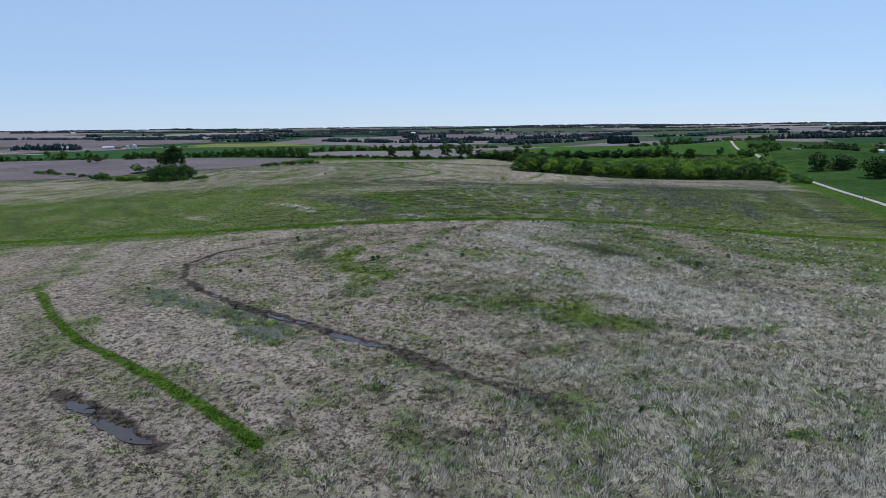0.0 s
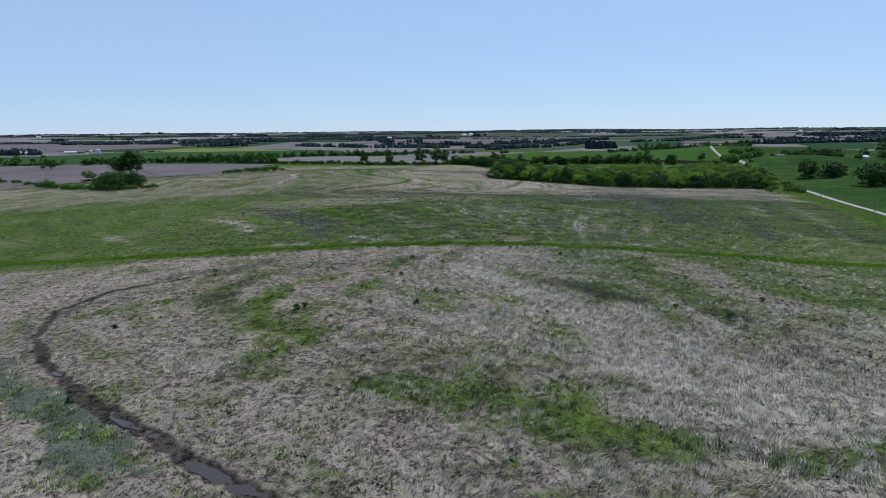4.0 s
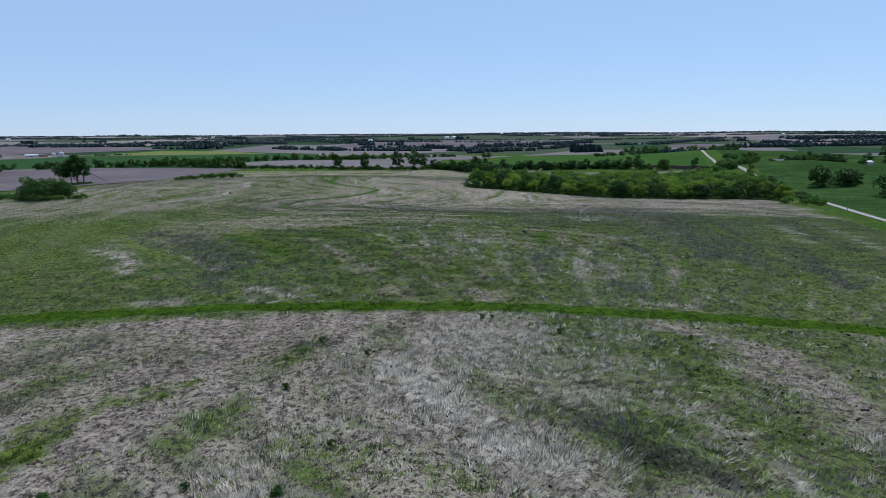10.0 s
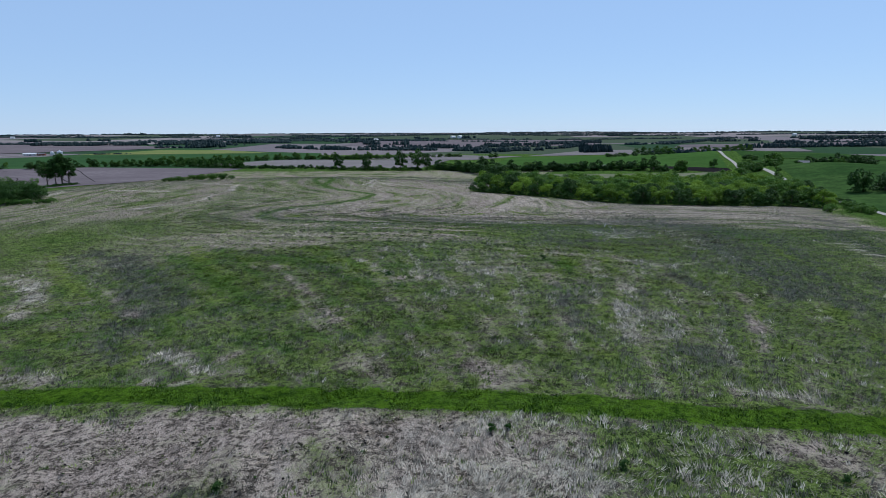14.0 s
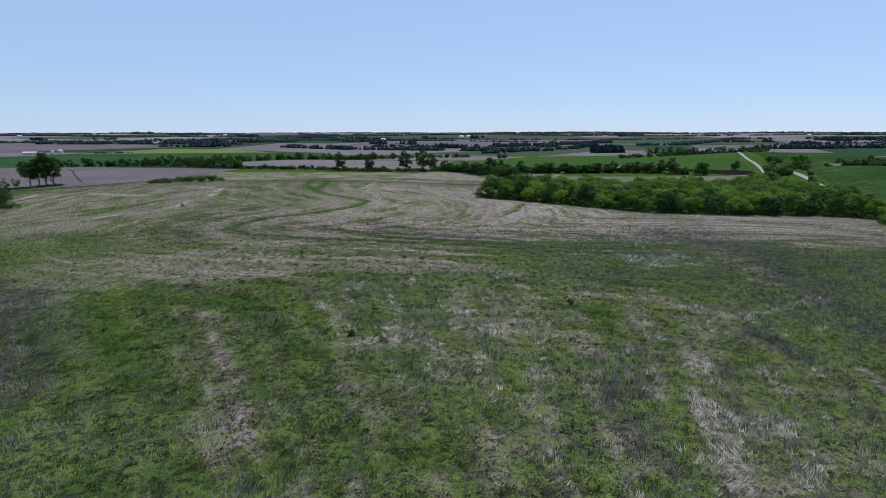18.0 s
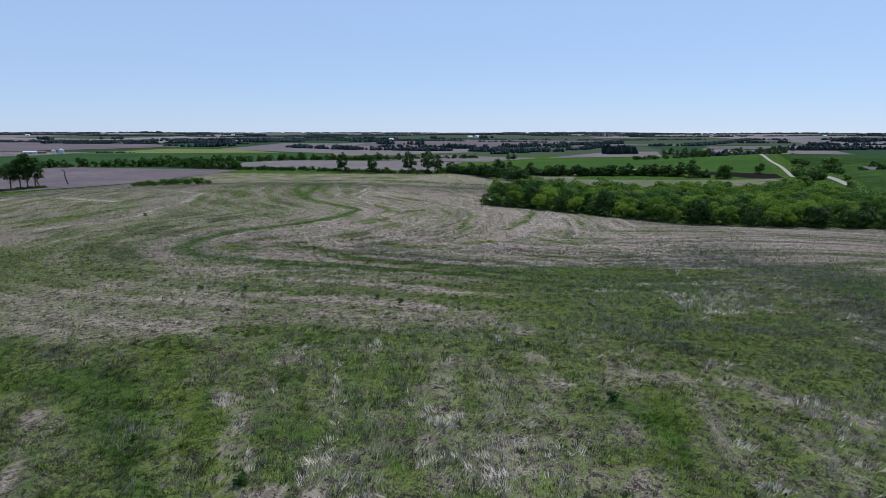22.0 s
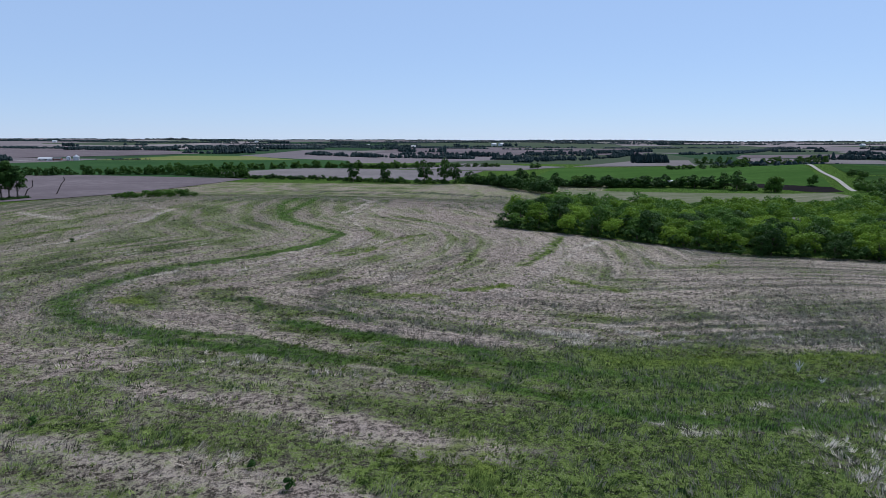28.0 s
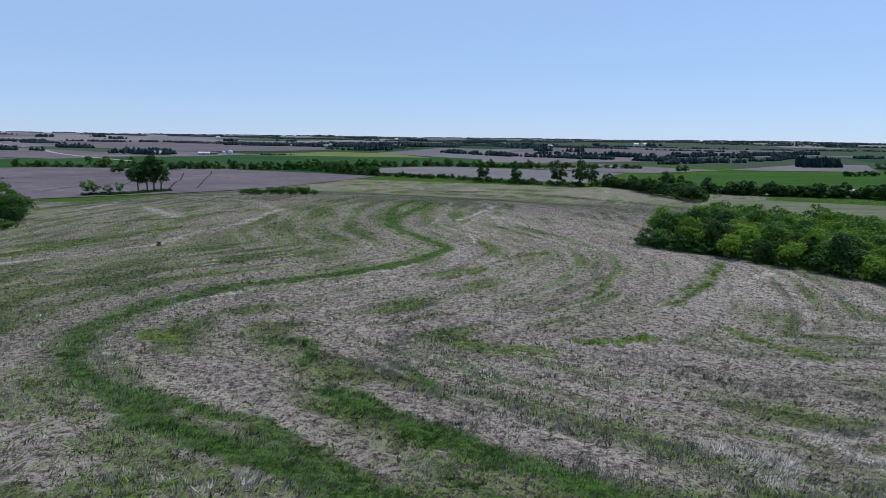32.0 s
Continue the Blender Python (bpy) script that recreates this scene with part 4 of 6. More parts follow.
# ---- meshes ----
def fill(name, verts, faces, material, smooth_faces=False):
    """A mesh from arrays, all faces with the same number of corners."""
    verts, faces = np.asarray(verts, np.float32), np.asarray(faces, np.int32)
    me = bpy.data.meshes.new(name)
    me.vertices.add(len(verts))
    me.vertices.foreach_set("co", verts.ravel())
    n, k = faces.shape
    me.loops.add(n * k)
    me.loops.foreach_set("vertex_index", faces.ravel())
    me.polygons.add(n)
    me.polygons.foreach_set("loop_start", np.arange(0, n * k, k, dtype=np.int32))
    me.polygons.foreach_set("use_smooth", np.full(n, smooth_faces))
    me.update(calc_edges=True)
    me.materials.append(material)
    return me


def grid_faces(nx, ny):
    i, j = np.meshgrid(np.arange(nx - 1), np.arange(ny - 1))
    a = (j * nx + i).ravel()
    return np.stack([a, a + 1, a + nx + 1, a + nx], 1)


def steps(*spans):
    """Places along an axis: (start, end, step) one after the other."""
    out = [np.arange(a, b, s) for a, b, s in spans]
    return np.unique(np.round(np.concatenate(out + [[spans[-1][1]]]), 3))


def part(name, mesh, material=None, parent=None, label=""):
    """One mesh object under a thing or under a part."""
    if isinstance(mesh, bmesh.types.BMesh):
        me = bpy.data.meshes.new(name)
        mesh.to_mesh(me)
        mesh.free()
        if material:
            me.materials.append(material)
        mesh = me
    ob = new(name, mesh)
    ob.parent = parent
    return tagged(ob, label)


def thing(name, label, category, group="", kind="", at=(0, 0, 0), turn=0.0):
    ob = new(name)
    ob.matrix_world = pose(*at, 0, 0, turn)
    return tagged(ob, label, category, group, kind)


# ---- ground ----
gx = steps((-5600, -2400, 200), (-2400, -700, 60), (-700, -250, 14), (-250, -210, 5), (-210, -130, 2.2), (-130, -70, 1.2), (-70, -56, 1.1), (-56, 6, 0.6), (6, 70, 1.1), (70, 130, 3), (130, 420, 10), (420, 1500, 45), (1500, 5600, 200))
gy = steps((-1500, -100, 140), (-100, 20, 12), (20, 38, 1.1), (38, 92, 0.6), (92, 335, 1.1), (335, 420, 1.6), (420, 500, 2.2), (500, 560, 3.5), (560, 900, 10), (900, 2000, 45), (2000, 6200, 150))
mx, my = np.meshgrid(gx, gy)
mx, my = mx.ravel(), my.ravel()
mz = land(mx, my)
cover = growth(mx, my)
rng = np.random.default_rng(5)
inner = (np.abs(mx) < 75) & (my > 20) & (my < 340)
mz = mz + np.where(inner, (1 - cover["mud"]) * (0.26 * (waves(mx, my, 5.5, 21) - 0.5) + 0.12 * (waves(mx, my, 2.6, 22) - 0.5)) - 0.14 * cover["mud"], 0)
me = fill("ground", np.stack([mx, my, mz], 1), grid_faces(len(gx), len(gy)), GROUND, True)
for layer, keys in (("cover", ("lush", "green", "yellow")), ("dry", ("straw", "soil", "dark")), ("wet", ("mud", "weed", ""))):
    data = np.ones((len(mx), 4), np.float32)
    data[:, 3] = cover["track"]
    for k, key in enumerate(keys):
        data[:, k] = cover[key] if key else home(mx, my)
    me.attributes.new(layer, "FLOAT_COLOR", "POINT").data.foreach_set("color", data.ravel())
me.attributes.new("lane", "FLOAT", "POINT").data.foreach_set("value", lanes(mx, my).astype(np.float32))
tagged(new("ground", me), "rolling stubble field and far farmland under a pale blue sky", "ground", kind="structure")
TABLE = {key: values.reshape(len(gy), len(gx)) for key, values in cover.items()}


def share_at(x, y):
    """Share of each cover, read between the points of the ground."""
    i = np.clip(np.searchsorted(gx, x) - 1, 0, len(gx) - 2)
    j = np.clip(np.searchsorted(gy, y) - 1, 0, len(gy) - 2)
    u = (x - gx[i]) / (gx[i + 1] - gx[i])
    v = (y - gy[j]) / (gy[j + 1] - gy[j])
    return {k: (t[j, i] * (1 - u) + t[j, i + 1] * u) * (1 - v) + (t[j + 1, i] * (1 - u) + t[j + 1, i + 1] * u) * v for k, t in TABLE.items()}


# ---- fields and roads laid over the land ----
def quad_field(label, material, a, b, c, d, lift=0.22, step=14.0):
    """A field between four corners, draped over the land."""
    a, b, c, d = (np.array(p, float) for p in (a, b, c, d))
    n = int(np.clip(max(np.linalg.norm(b - a), np.linalg.norm(c - d)) / step, 4, 60)) + 1
    m = int(np.clip(max(np.linalg.norm(d - a), np.linalg.norm(c - b)) / step, 4, 60)) + 1
    u, v = np.meshgrid(np.linspace(0, 1, n), np.linspace(0, 1, m))
    u, v = u.ravel()[:, None], v.ravel()[:, None]
    p = (a * (1 - u) + b * u) * (1 - v) + (d * (1 - u) + c * u) * v
    me = fill("field", np.column_stack([p, land(p[:, 0], p[:, 1]) + lift]), grid_faces(n, m), material, True)
    return tagged(new("field", me), label, "field", kind="structure")


def spline(line, step):
    """Points every step along a smooth line."""
    pts = [np.array(p, float) for p in line]
    pts = [2 * pts[0] - pts[1]] + pts + [2 * pts[-1] - pts[-2]]
    out = []
    for i in range(1, len(pts) - 2):
        p0, p1, p2, p3 = pts[i - 1:i + 3]
        n = max(2, int(np.linalg.norm(p2 - p1) / step))
        for t in np.arange(n) / n:
            out.append(0.5 * (2 * p1 + (p2 - p0) * t + (2 * p0 - 5 * p1 + 4 * p2 - p3) * t * t + (3 * p1 - p0 - 3 * p2 + p3) * t ** 3))
    out.append(pts[-2])
    return np.array(out)


def ribbon(name, label, category, material, half, line, lift=0.12, crown=0.12, step=6.0, wobble=0.0, kind="structure"):
    """A road, track or furrow along a line, a little crowned."""
    p = spline(line, step)
    t = np.gradient(p, axis=0)
    t /= np.linalg.norm(t, axis=1)[:, None]
    side = np.column_stack([t[:, 1], -t[:, 0]])
    u = np.array([-1.0, -0.6, 0.0, 0.6, 1.0])
    rnd = np.random.default_rng(len(label))
    w = half * (1 + wobble * rnd.uniform(-1, 1, (len(p), 5)))
    pos = p[:, None, :] + side[:, None, :] * (u[None, :] * w)[:, :, None]
    z = land(pos[..., 0], pos[..., 1]) + lift + crown * (1 - u[None, :] ** 2)
    verts = np.concatenate([pos, z[..., None]], 2).reshape(-1, 3)
    me = fill(name, verts, grid_faces(5, len(p))[:, ::-1], material, True)
    return tagged(new(name, me), label, category, kind=kind)


quad_field("tilled bare brown-grey soil field in the valley", TILLED, (-330, 480), (-252, 545), (-236, 780), (-425, 808), 0.38)
quad_field("tilled bare soil field below the creek trees", TILLED, (-330, 480), (-425, 808), (-600, 745), (-640, 690), 0.38)
quad_field("tilled bare soil field beside the field edge trees", TILLED, (-900, 300), (-330, 480), (-640, 690), (-900, 600))
quad_field("green young crop field behind the tree row", HAZED_CROP, (-1000, 560), (-150, 830), (-270, 1290), (-700, 1130), 0.3)
quad_field("green young crop field running to the rise", HAZED_CROP, (-700, 1130), (-270, 1290), (-330, 1330), (-720, 1640), 0.34)
quad_field("straw-yellow ripe strip in the green crop", RIPE, (-690, 1205), (-362, 1296), (-530, 1500), (-676, 1490), 0.6)
quad_field("grey tilled strip between two tree rows", PALE_SOIL, (-330, 850), (-45, 770), (-20, 960), (-250, 1010), 0.36)
quad_field("pale tilled field with drilled rows", PALE_SOIL, (-150, 1010), (10, 960), (90, 1080), (-60, 1200), 0.4)
quad_field("pale stubble field past the green rise", PALE_SOIL, (95, 1090), (262, 1090), (345, 1450), (250, 1430), 0.45)
quad_field("bright green crop field on the rise", CROP, (20, 745), (226, 650), (330, 1010), (70, 1035), 0.25, 10)
quad_field("dark bare soil strip below the green rise", BLACK_SOIL, (120, 700), (220, 610), (226, 650), (130, 727), 0.2, 8)
quad_field("pale grass strip along the creek behind the wood", VERGE, (30, 575), (186, 535), (194, 590), (50, 664), 0.12, 8)
quad_field("green grazed pasture across the gravel road", PASTURE, (124, 190), (420, 150), (420, 520), (196, 470), 0.12, 8)
quad_field("green grazed pasture round the farmhouse", PASTURE, (188, 455), (420, 440), (560, 560), (262, 690), 0.16, 8)
quad_field("green pasture past the farmyard across the road", PASTURE, (262, 700), (560, 560), (700, 900), (330, 960), 0.25, 10)
quad_field("wide tilled brown field in the distance", TILLED, (-330, 1790), (330, 1760), (460, 2600), (-330, 2600), 0.8, 40)
quad_field("tilled brown field rising behind the farmstead", TILLED, (-900, 1240), (-700, 1660), (-1300, 2150), (-2000, 1800), 0.8, 30)
quad_field("tilled brown field beside the farm lane", TILLED, (-1500, 900), (-780, 900), (-760, 1090), (-1350, 1290), 0.5, 30)
quad_field("pale bare field in the distance", PALE_SOIL, (420, 1350), (640, 1300), (700, 1480), (480, 1600), 0.6, 30)
quad_field("grey bare field in the distance by a wood", TILLED, (480, 1600), (1000, 1560), (1100, 1900), (560, 1800), 0.8, 30)

ROAD = [(20, -200), (97, 100), (123, 200), (142, 270), (162, 346), (172.5, 405), (182.5, 450), (198.5, 512), (232, 640), (267, 776), (330, 1000), (395, 1250)]
ribbon("road", "pale gravel farm road, straight over the rises", "road", GRAVEL, 1.45, ROAD, 0.22, 0.12)
ribbon("road", "pale gravel lane curving to the farmstead", "road", GRAVEL, 4.0, [(-1719, 1545), (-1300, 1302), (-1000, 1090), (-839, 998), (-640, 900)], 0.7, 0.15, 20)
ribbon("road", "pale gravel drive of the farmstead", "road", GRAVEL, 4.5, [(-840, 1000), (-790, 1080), (-770, 1180), (-715, 1195)], 0.7, 0.1, 15)
for line in ([(-480, 595), (-476, 621), (-466, 662), (-458, 695), (-470, 740)], [(-358, 529), (-371, 569), (-372, 600)], [(-448, 645), (-429, 656), (-390, 640), (-360, 600), (-350, 585)],
             [(-288, 560), (-340, 628), (-358, 655), (-416, 728)], [(-289, 590), (-356, 685), (-385, 728), (-417, 770)], [(-560, 600), (-500, 610), (-459, 578), (-420, 575)]):
    ribbon("furrow", "dark damp furrow line in the tilled field", "furrow", BLACK_SOIL, 0.38, line, 0.52, 0.02, 5, 0.3)


def puddle(half, *line):
    """Standing water along a wheel rut, with an uneven shore where the mud rises through it."""
    p = spline(line, 0.5)
    t = np.gradient(p, axis=0)
    t /= np.linalg.norm(t, axis=1)[:, None]
    side = np.column_stack([t[:, 1], -t[:, 0]])
    along = np.linspace(0, np.pi, len(p))
    w = half * np.sqrt(np.clip(np.sin(along), 0.02, 1)) * (0.8 + 0.35 * waves(p[:, 0], p[:, 1], 1.8, 51))
    bend = 0.5 * half * (waves(p[:, 0], p[:, 1], 2.6, 52) - 0.5)
    left, right = p + side * (w + bend)[:, None], p - side * (w - bend)[:, None]
    z = land(p[:, 0], p[:, 1]) - 0.104
    verts = np.stack([np.column_stack([left, z]), np.column_stack([right, z]), np.column_stack([p + (right - p) * 0.8, z - 0.5]), np.column_stack([p + (left - p) * 0.8, z - 0.5])], 1).reshape(-1, 3)
    faces = [(i * 4 + k, i * 4 + (k + 1) % 4, i * 4 + 4 + (k + 1) % 4, i * 4 + 4 + k) for i in range(len(p) - 1) for k in range(4)]
    return tagged(new("water", fill("water", verts, faces, WATER)), "shallow muddy puddle standing in a wheel rut", "puddle", kind="structure")


puddle(1.0, (-38.8, 51.0), (-36.9, 49.8), (-35.3, 48.6))
puddle(1.0, (-34.3, 47.5), (-31.3, 46.0), (-28.7, 44.6), (-26.6, 43.6))
puddle(0.6, (-24.0, 71.2), (-22.5, 69.9))
puddle(0.75, (-18.9, 66.4), (-15.8, 64.6), (-13.2, 62.9), (-11.6, 62.0))
puddle(0.3, (-40.9, 84.5), (-39.0, 83.1))
puddle(0.65, (-28.9, 74.5), (-26.5, 72.6), (-24.6, 71.3))


# ---- trees ----
def tube(points, radii, sides=7):
    """Verts and quads of a tapering limb."""
    verts, faces = [], []
    pts = [Vector(p) for p in points]
    for i, p in enumerate(pts):
        way = (pts[min(i + 1, len(pts) - 1)] - pts[max(i - 1, 0)]).normalized()
        a = way.orthogonal().normalized()
        b = way.cross(a)
        for k in range(sides):
            t = 2 * math.pi * k / sides
            verts.append(p + (a * math.cos(t) + b * math.sin(t)) * radii[i])
    for i in range(len(pts) - 1):
        for k in range(sides):
            l = (k + 1) % sides
            faces.append((i * sides + k, i * sides + l, (i + 1) * sides + l, (i + 1) * sides + k))
    return verts, faces


def limbs(seed, tall, spread, radius, low, count=6):
    """Trunk with branching limbs that reach into the crown."""
    rnd = random.Random(seed)
    verts, faces = [], []

    def grow(points, radii, sides=6):
        v, f = tube(points, radii, sides)
        faces.extend(tuple(i + len(verts) for i in q) for q in f)
        verts.extend(v)

    lean = Vector((rnd.uniform(-1, 1), rnd.uniform(-1, 1), 0)) * tall * 0.05
    spine = [Vector((0, 0, -0.4)), Vector((0, 0, 0.15 * tall)) + lean * 0.3, Vector((0, 0, 0.45 * tall)) + lean, Vector((0, 0, 0.86 * tall)) + lean * 1.6]
    grow(spine, [radius * 1.35, radius, radius * 0.65, radius * 0.15], 8)
    for k in range(count):
        a = 2 * math.pi * (k + rnd.uniform(-0.3, 0.3)) / count
        z = rnd.uniform(low, 0.6 * tall)
        out = spread * rnd.uniform(0.55, 0.85)
        foot = Vector((0, 0, z)) + lean * (z / tall)
        knee = foot + Vector((math.cos(a) * out * 0.5, math.sin(a) * out * 0.5, rnd.uniform(0.08, 0.16) * tall))
        tip = foot + Vector((math.cos(a) * out, math.sin(a) * out, rnd.uniform(0.18, 0.32) * tall))
        grow([foot, knee, tip], [radius * 0.42, radius * 0.28, radius * 0.08], 5)
        fork = knee + Vector((math.cos(a + 0.8) * out * 0.4, math.sin(a + 0.8) * out * 0.4, 0.14 * tall))
        grow([knee, fork], [radius * 0.22, radius * 0.06], 4)
    return np.array([tuple(v) for v in verts]), np.array(faces)


def leaves(seed, tall, spread, low, clumps, per, size, flat=0.75, gap=0.0):
    """Leaf sprays set on uneven clumps through the crown."""
    rnd = np.random.default_rng(seed)
    mid, half = (tall + low) / 2, (tall - low) / 2
    n = clumps * per
    # clump centres: in the upper and outer part of an egg shape
    way = rnd.normal(size=(clumps, 3))
    way /= np.linalg.norm(way, axis=1)[:, None]
    reach = rnd.uniform(0.35, 0.86, clumps) ** 0.7
    centre = way * reach[:, None] * np.array([spread, spread, half])
    centre[:, 2] += mid
    narrow = 1 - 0.35 * np.clip((centre[:, 2] - mid) / half, -0.3, 1) ** 2
    centre[:, :2] *= narrow[:, None]
    big = rnd.uniform(0.28, 0.5, clumps) * spread
    which = np.repeat(np.arange(clumps), per)
    d = rnd.normal(size=(n, 3))
    d /= np.linalg.norm(d, axis=1)[:, None]
    d[:, 2] = np.where(d[:, 2] < -0.35, -d[:, 2], d[:, 2])
    p = centre[which] + d * (big[which] * rnd.uniform(0.7, 1.12, n))[:, None] * np.array([1, 1, flat])
    normal = d + rnd.normal(scale=0.3, size=(n, 3)) + np.array([0, 0, 0.45])
    normal /= np.linalg.norm(normal, axis=1)[:, None]
    a = np.cross(normal, rnd.normal(size=(n, 3)))
    a /= np.linalg.norm(a, axis=1)[:, None]
    b = np.cross(normal, a)
    s = size * rnd.uniform(0.6, 1.35, n)[:, None]
    verts = np.stack([p - a * s, p - b * s * 0.5 + normal * s * 0.15, p + a * s, p + b * s * 0.6 - normal * s * 0.1], 1)
    verts[..., 2] = np.maximum(verts[..., 2], 0.1)
    return verts.reshape(-1, 3), np.arange(n * 4).reshape(n, 4)


def tree_kind(name, seed, tall, spread, low, clumps, per, size, material, label, category="tree", group="", radius=None, flat=0.75):
    """A tree out of sight below the valley, to be copied to where it stands."""
    ob = thing(name, label, category, group)
    v, f = limbs(seed, tall, spread, radius or tall * 0.022, low)
    part("trunk", fill("trunk", v, f, BARK, True), parent=ob)
    v, f = leaves(seed + 50, tall, spread, low, clumps, per, size, flat)
    part("crown", fill("crown", v, f, material), parent=ob)
    return ob


def stand(ob, x, y, scale=1.0, turn=0.0, first=None, tall=1.0, sink=0.15):
    """Set a copy of the tree on the ground, or the tree itself the first time."""
    m = pose(x, y, level(x, y) - sink, 0, 0, turn) @ Matrix.Diagonal((scale, scale, scale * tall, 1))
    if "placed" not in ob:
        ob["placed"] = 1
        ob.matrix_basis = m
        return ob
    plain_scale = ob.scale.copy()
    ob.scale = (1, 1, 1)
    made = copy_thing(ob, m)
    ob.scale = plain_scale
    return made


WOOD = [
    tree_kind("tree", 11, 8.2, 4.1, 0.7, 22, 74, 0.33, LEAF_BRIGHT, "bright green leafy young tree in the wood", group="woodland trees"),
    tree_kind("tree", 12, 8.8, 4.3, 0.9, 22, 74, 0.34, LEAF_MID, "mid-green broad leafy tree in the wood", group="woodland trees"),
    tree_kind("tree", 13, 7.0, 3.8, 0.4, 20, 74, 0.32, LEAF_BRIGHT, "low bright green leafy tree at the wood", group="woodland trees"),
    tree_kind("tree", 14, 8.8, 3.8, 0.7, 22, 72, 0.33, LEAF_DARK, "dark green leafy tree in the wood", group="woodland trees"),
    tree_kind("tree", 15, 7.8, 4.5, 0.6, 22, 74, 0.34, LEAF_BRIGHT, "wide bright green tree in the wood", group="woodland trees"),
]


def wood_front(x):
    return float(np.interp(x, [p[0] for p in EDGE], [p[1] for p in EDGE]))


rnd = random.Random(4)
spots = []
for row in range(46):
    for col in range(30):
        x = 2 + col * 6.4 + (row % 2) * 3.2 + rnd.uniform(-2.1, 2.1)
        y = 352 + row * 5.9 + rnd.uniform(-2.0, 2.0)
        left = 4 + max(y - 389, 0) * 0.27
        right = 61 + 0.26 * y - 0.5 * max(y - 425, 0)
        back = 508 - 0.1 * max(x - 40, 0)
        if x < left + 3 or x > right or y < wood_front(x) + 3 or y > back - 12:
            continue
        if math.hypot(x - 106, y - 421) < 8.5:
            continue
        spots.append((y - wood_front(x), x, y))
spots.sort()
near_spots, far_spots = spots[:195], spots[195:]
for depth, x, y in near_spots:
    kind = rnd.choice([WOOD[0], WOOD[1], WOOD[1], WOOD[2], WOOD[3], WOOD[4]] if depth > 9 else [WOOD[0], WOOD[1], WOOD[3], WOOD[3], WOOD[4]])
    size = rnd.uniform(0.74, 1.05) * (0.8 if depth < 8 else 1.0)
    stand(kind, x, y, size, rnd.uniform(0, 360), tall=rnd.uniform(0.88, 1.1))


def joined_trees(name, label, spots_, material, seed, tall, spread, clumps, per, size, low=0.8):
    """Trees too far or too many to count, as one stand."""
    rnd_ = np.random.default_rng(seed)
    shapes = [leaves(seed + k, tall, spread, low, clumps, per, size)[0] for k in range(4)]
    verts = []
    for k, (x, y) in enumerate(spots_):
        s, a = rnd_.uniform(0.7, 1.2), rnd_.uniform(0, 6.28)
        v = shapes[k % 4] * s * np.array([1, 1, rnd_.uniform(0.8, 1.15)])
        c, n = np.cos(a), np.sin(a)
        verts.append(np.column_stack([v[:, 0] * c - v[:, 1] * n + x, v[:, 0] * n + v[:, 1] * c + y, v[:, 2] + level(x, y) - 0.2]))
    v = np.concatenate(verts)
    me = fill(name, v, np.arange(len(v)).reshape(-1, 4), material)
    return tagged(new(name, me), label, "trees", kind="stuff")


joined_trees("woodland_canopy", "bright green treetops deeper in the wood", [(x, y) for _, x, y in far_spots[::2]], LEAF_BRIGHT, 31, 7.6, 4.2, 18, 40, 0.42)
joined_trees("woodland_canopy", "mid-green treetops deeper in the wood", [(x, y) for _, x, y in far_spots[1::2]], LEAF_MID, 41, 7.6, 4.0, 18, 40, 0.42)
joined_trees("undergrowth", "dark brambles and saplings under the wood edge",
             [(x + rnd.uniform(-2, 2), wood_front(x) + 3.5 + rnd.uniform(-1.5, 3)) for x in np.arange(8, 150, 1.6)], LEAF_DARK, 51, 3.6, 2.0, 8, 18, 0.36, 0.1)

# rows of trees along the creek and the field edges
ROW = [
    tree_kind("tree", 61, 8.6, 4.6, 0.0, 18, 52, 0.55, LEAF_MID, "mid-green tree in the valley tree row", group="tree row"),
    tree_kind("tree", 62, 11.0, 4.3, 1.0, 20, 44, 0.58, LEAF_DARK, "tall dark green tree in the valley tree row", group="tree row"),
    tree_kind("tree", 63, 5.8, 4.2, -0.4, 16, 48, 0.52, LEAF_MID, "low bushy tree in the valley tree row", group="tree row"),
]


def tree_row(line, gap, seed, kinds=(0, 1, 2), side=4.0, low=0.7, high=1.15, under=True):
    """Trees one by one along a line, over a strip of brush."""
    rnd_ = random.Random(seed)
    for x, y in spline(line, gap):
        if rnd_.random() < 0.12:
            continue
        kind = ROW[rnd_.choice(kinds)]
        stand(kind, x + rnd_.uniform(-side, side) * 0.6, y + rnd_.uniform(-side, side), rnd_.uniform(low, high), rnd_.uniform(0, 360), tall=rnd_.uniform(0.75, 1.1))
    if under:
        brush(line, seed, 2.4, side)


def brush(line, seed, gap, side, tall=4.4):
    rnd_ = random.Random(seed + 900)
    spots_ = [(x + rnd_.uniform(-side, side), y + rnd_.uniform(-side, side)) for x, y in spline(line, gap) if rnd_.random() < 0.85]
    joined_trees("brush", "low green brush under the tree row", spots_, LEAF_DARK, seed + 400, tall, 3.2, 9, 20, 0.55, 0.1)


def far_row(line, gap, seed, tall=8.5, side=5.0):
    """A tree row too far off to count."""
    rnd_ = random.Random(seed)
    spots_ = [(x + rnd_.uniform(-side, side), y + rnd_.uniform(-side, side)) for x, y in spline(line, gap) if rnd_.random() < 0.88]
    joined_trees("tree_row", "green tree row across the valley floor", spots_, LEAF_DARK if seed % 3 == 0 else LEAF_MID, seed + 600, tall, 4.4, 14, 26, 0.75, 0.3)
    brush(line, seed, 2.6, side)


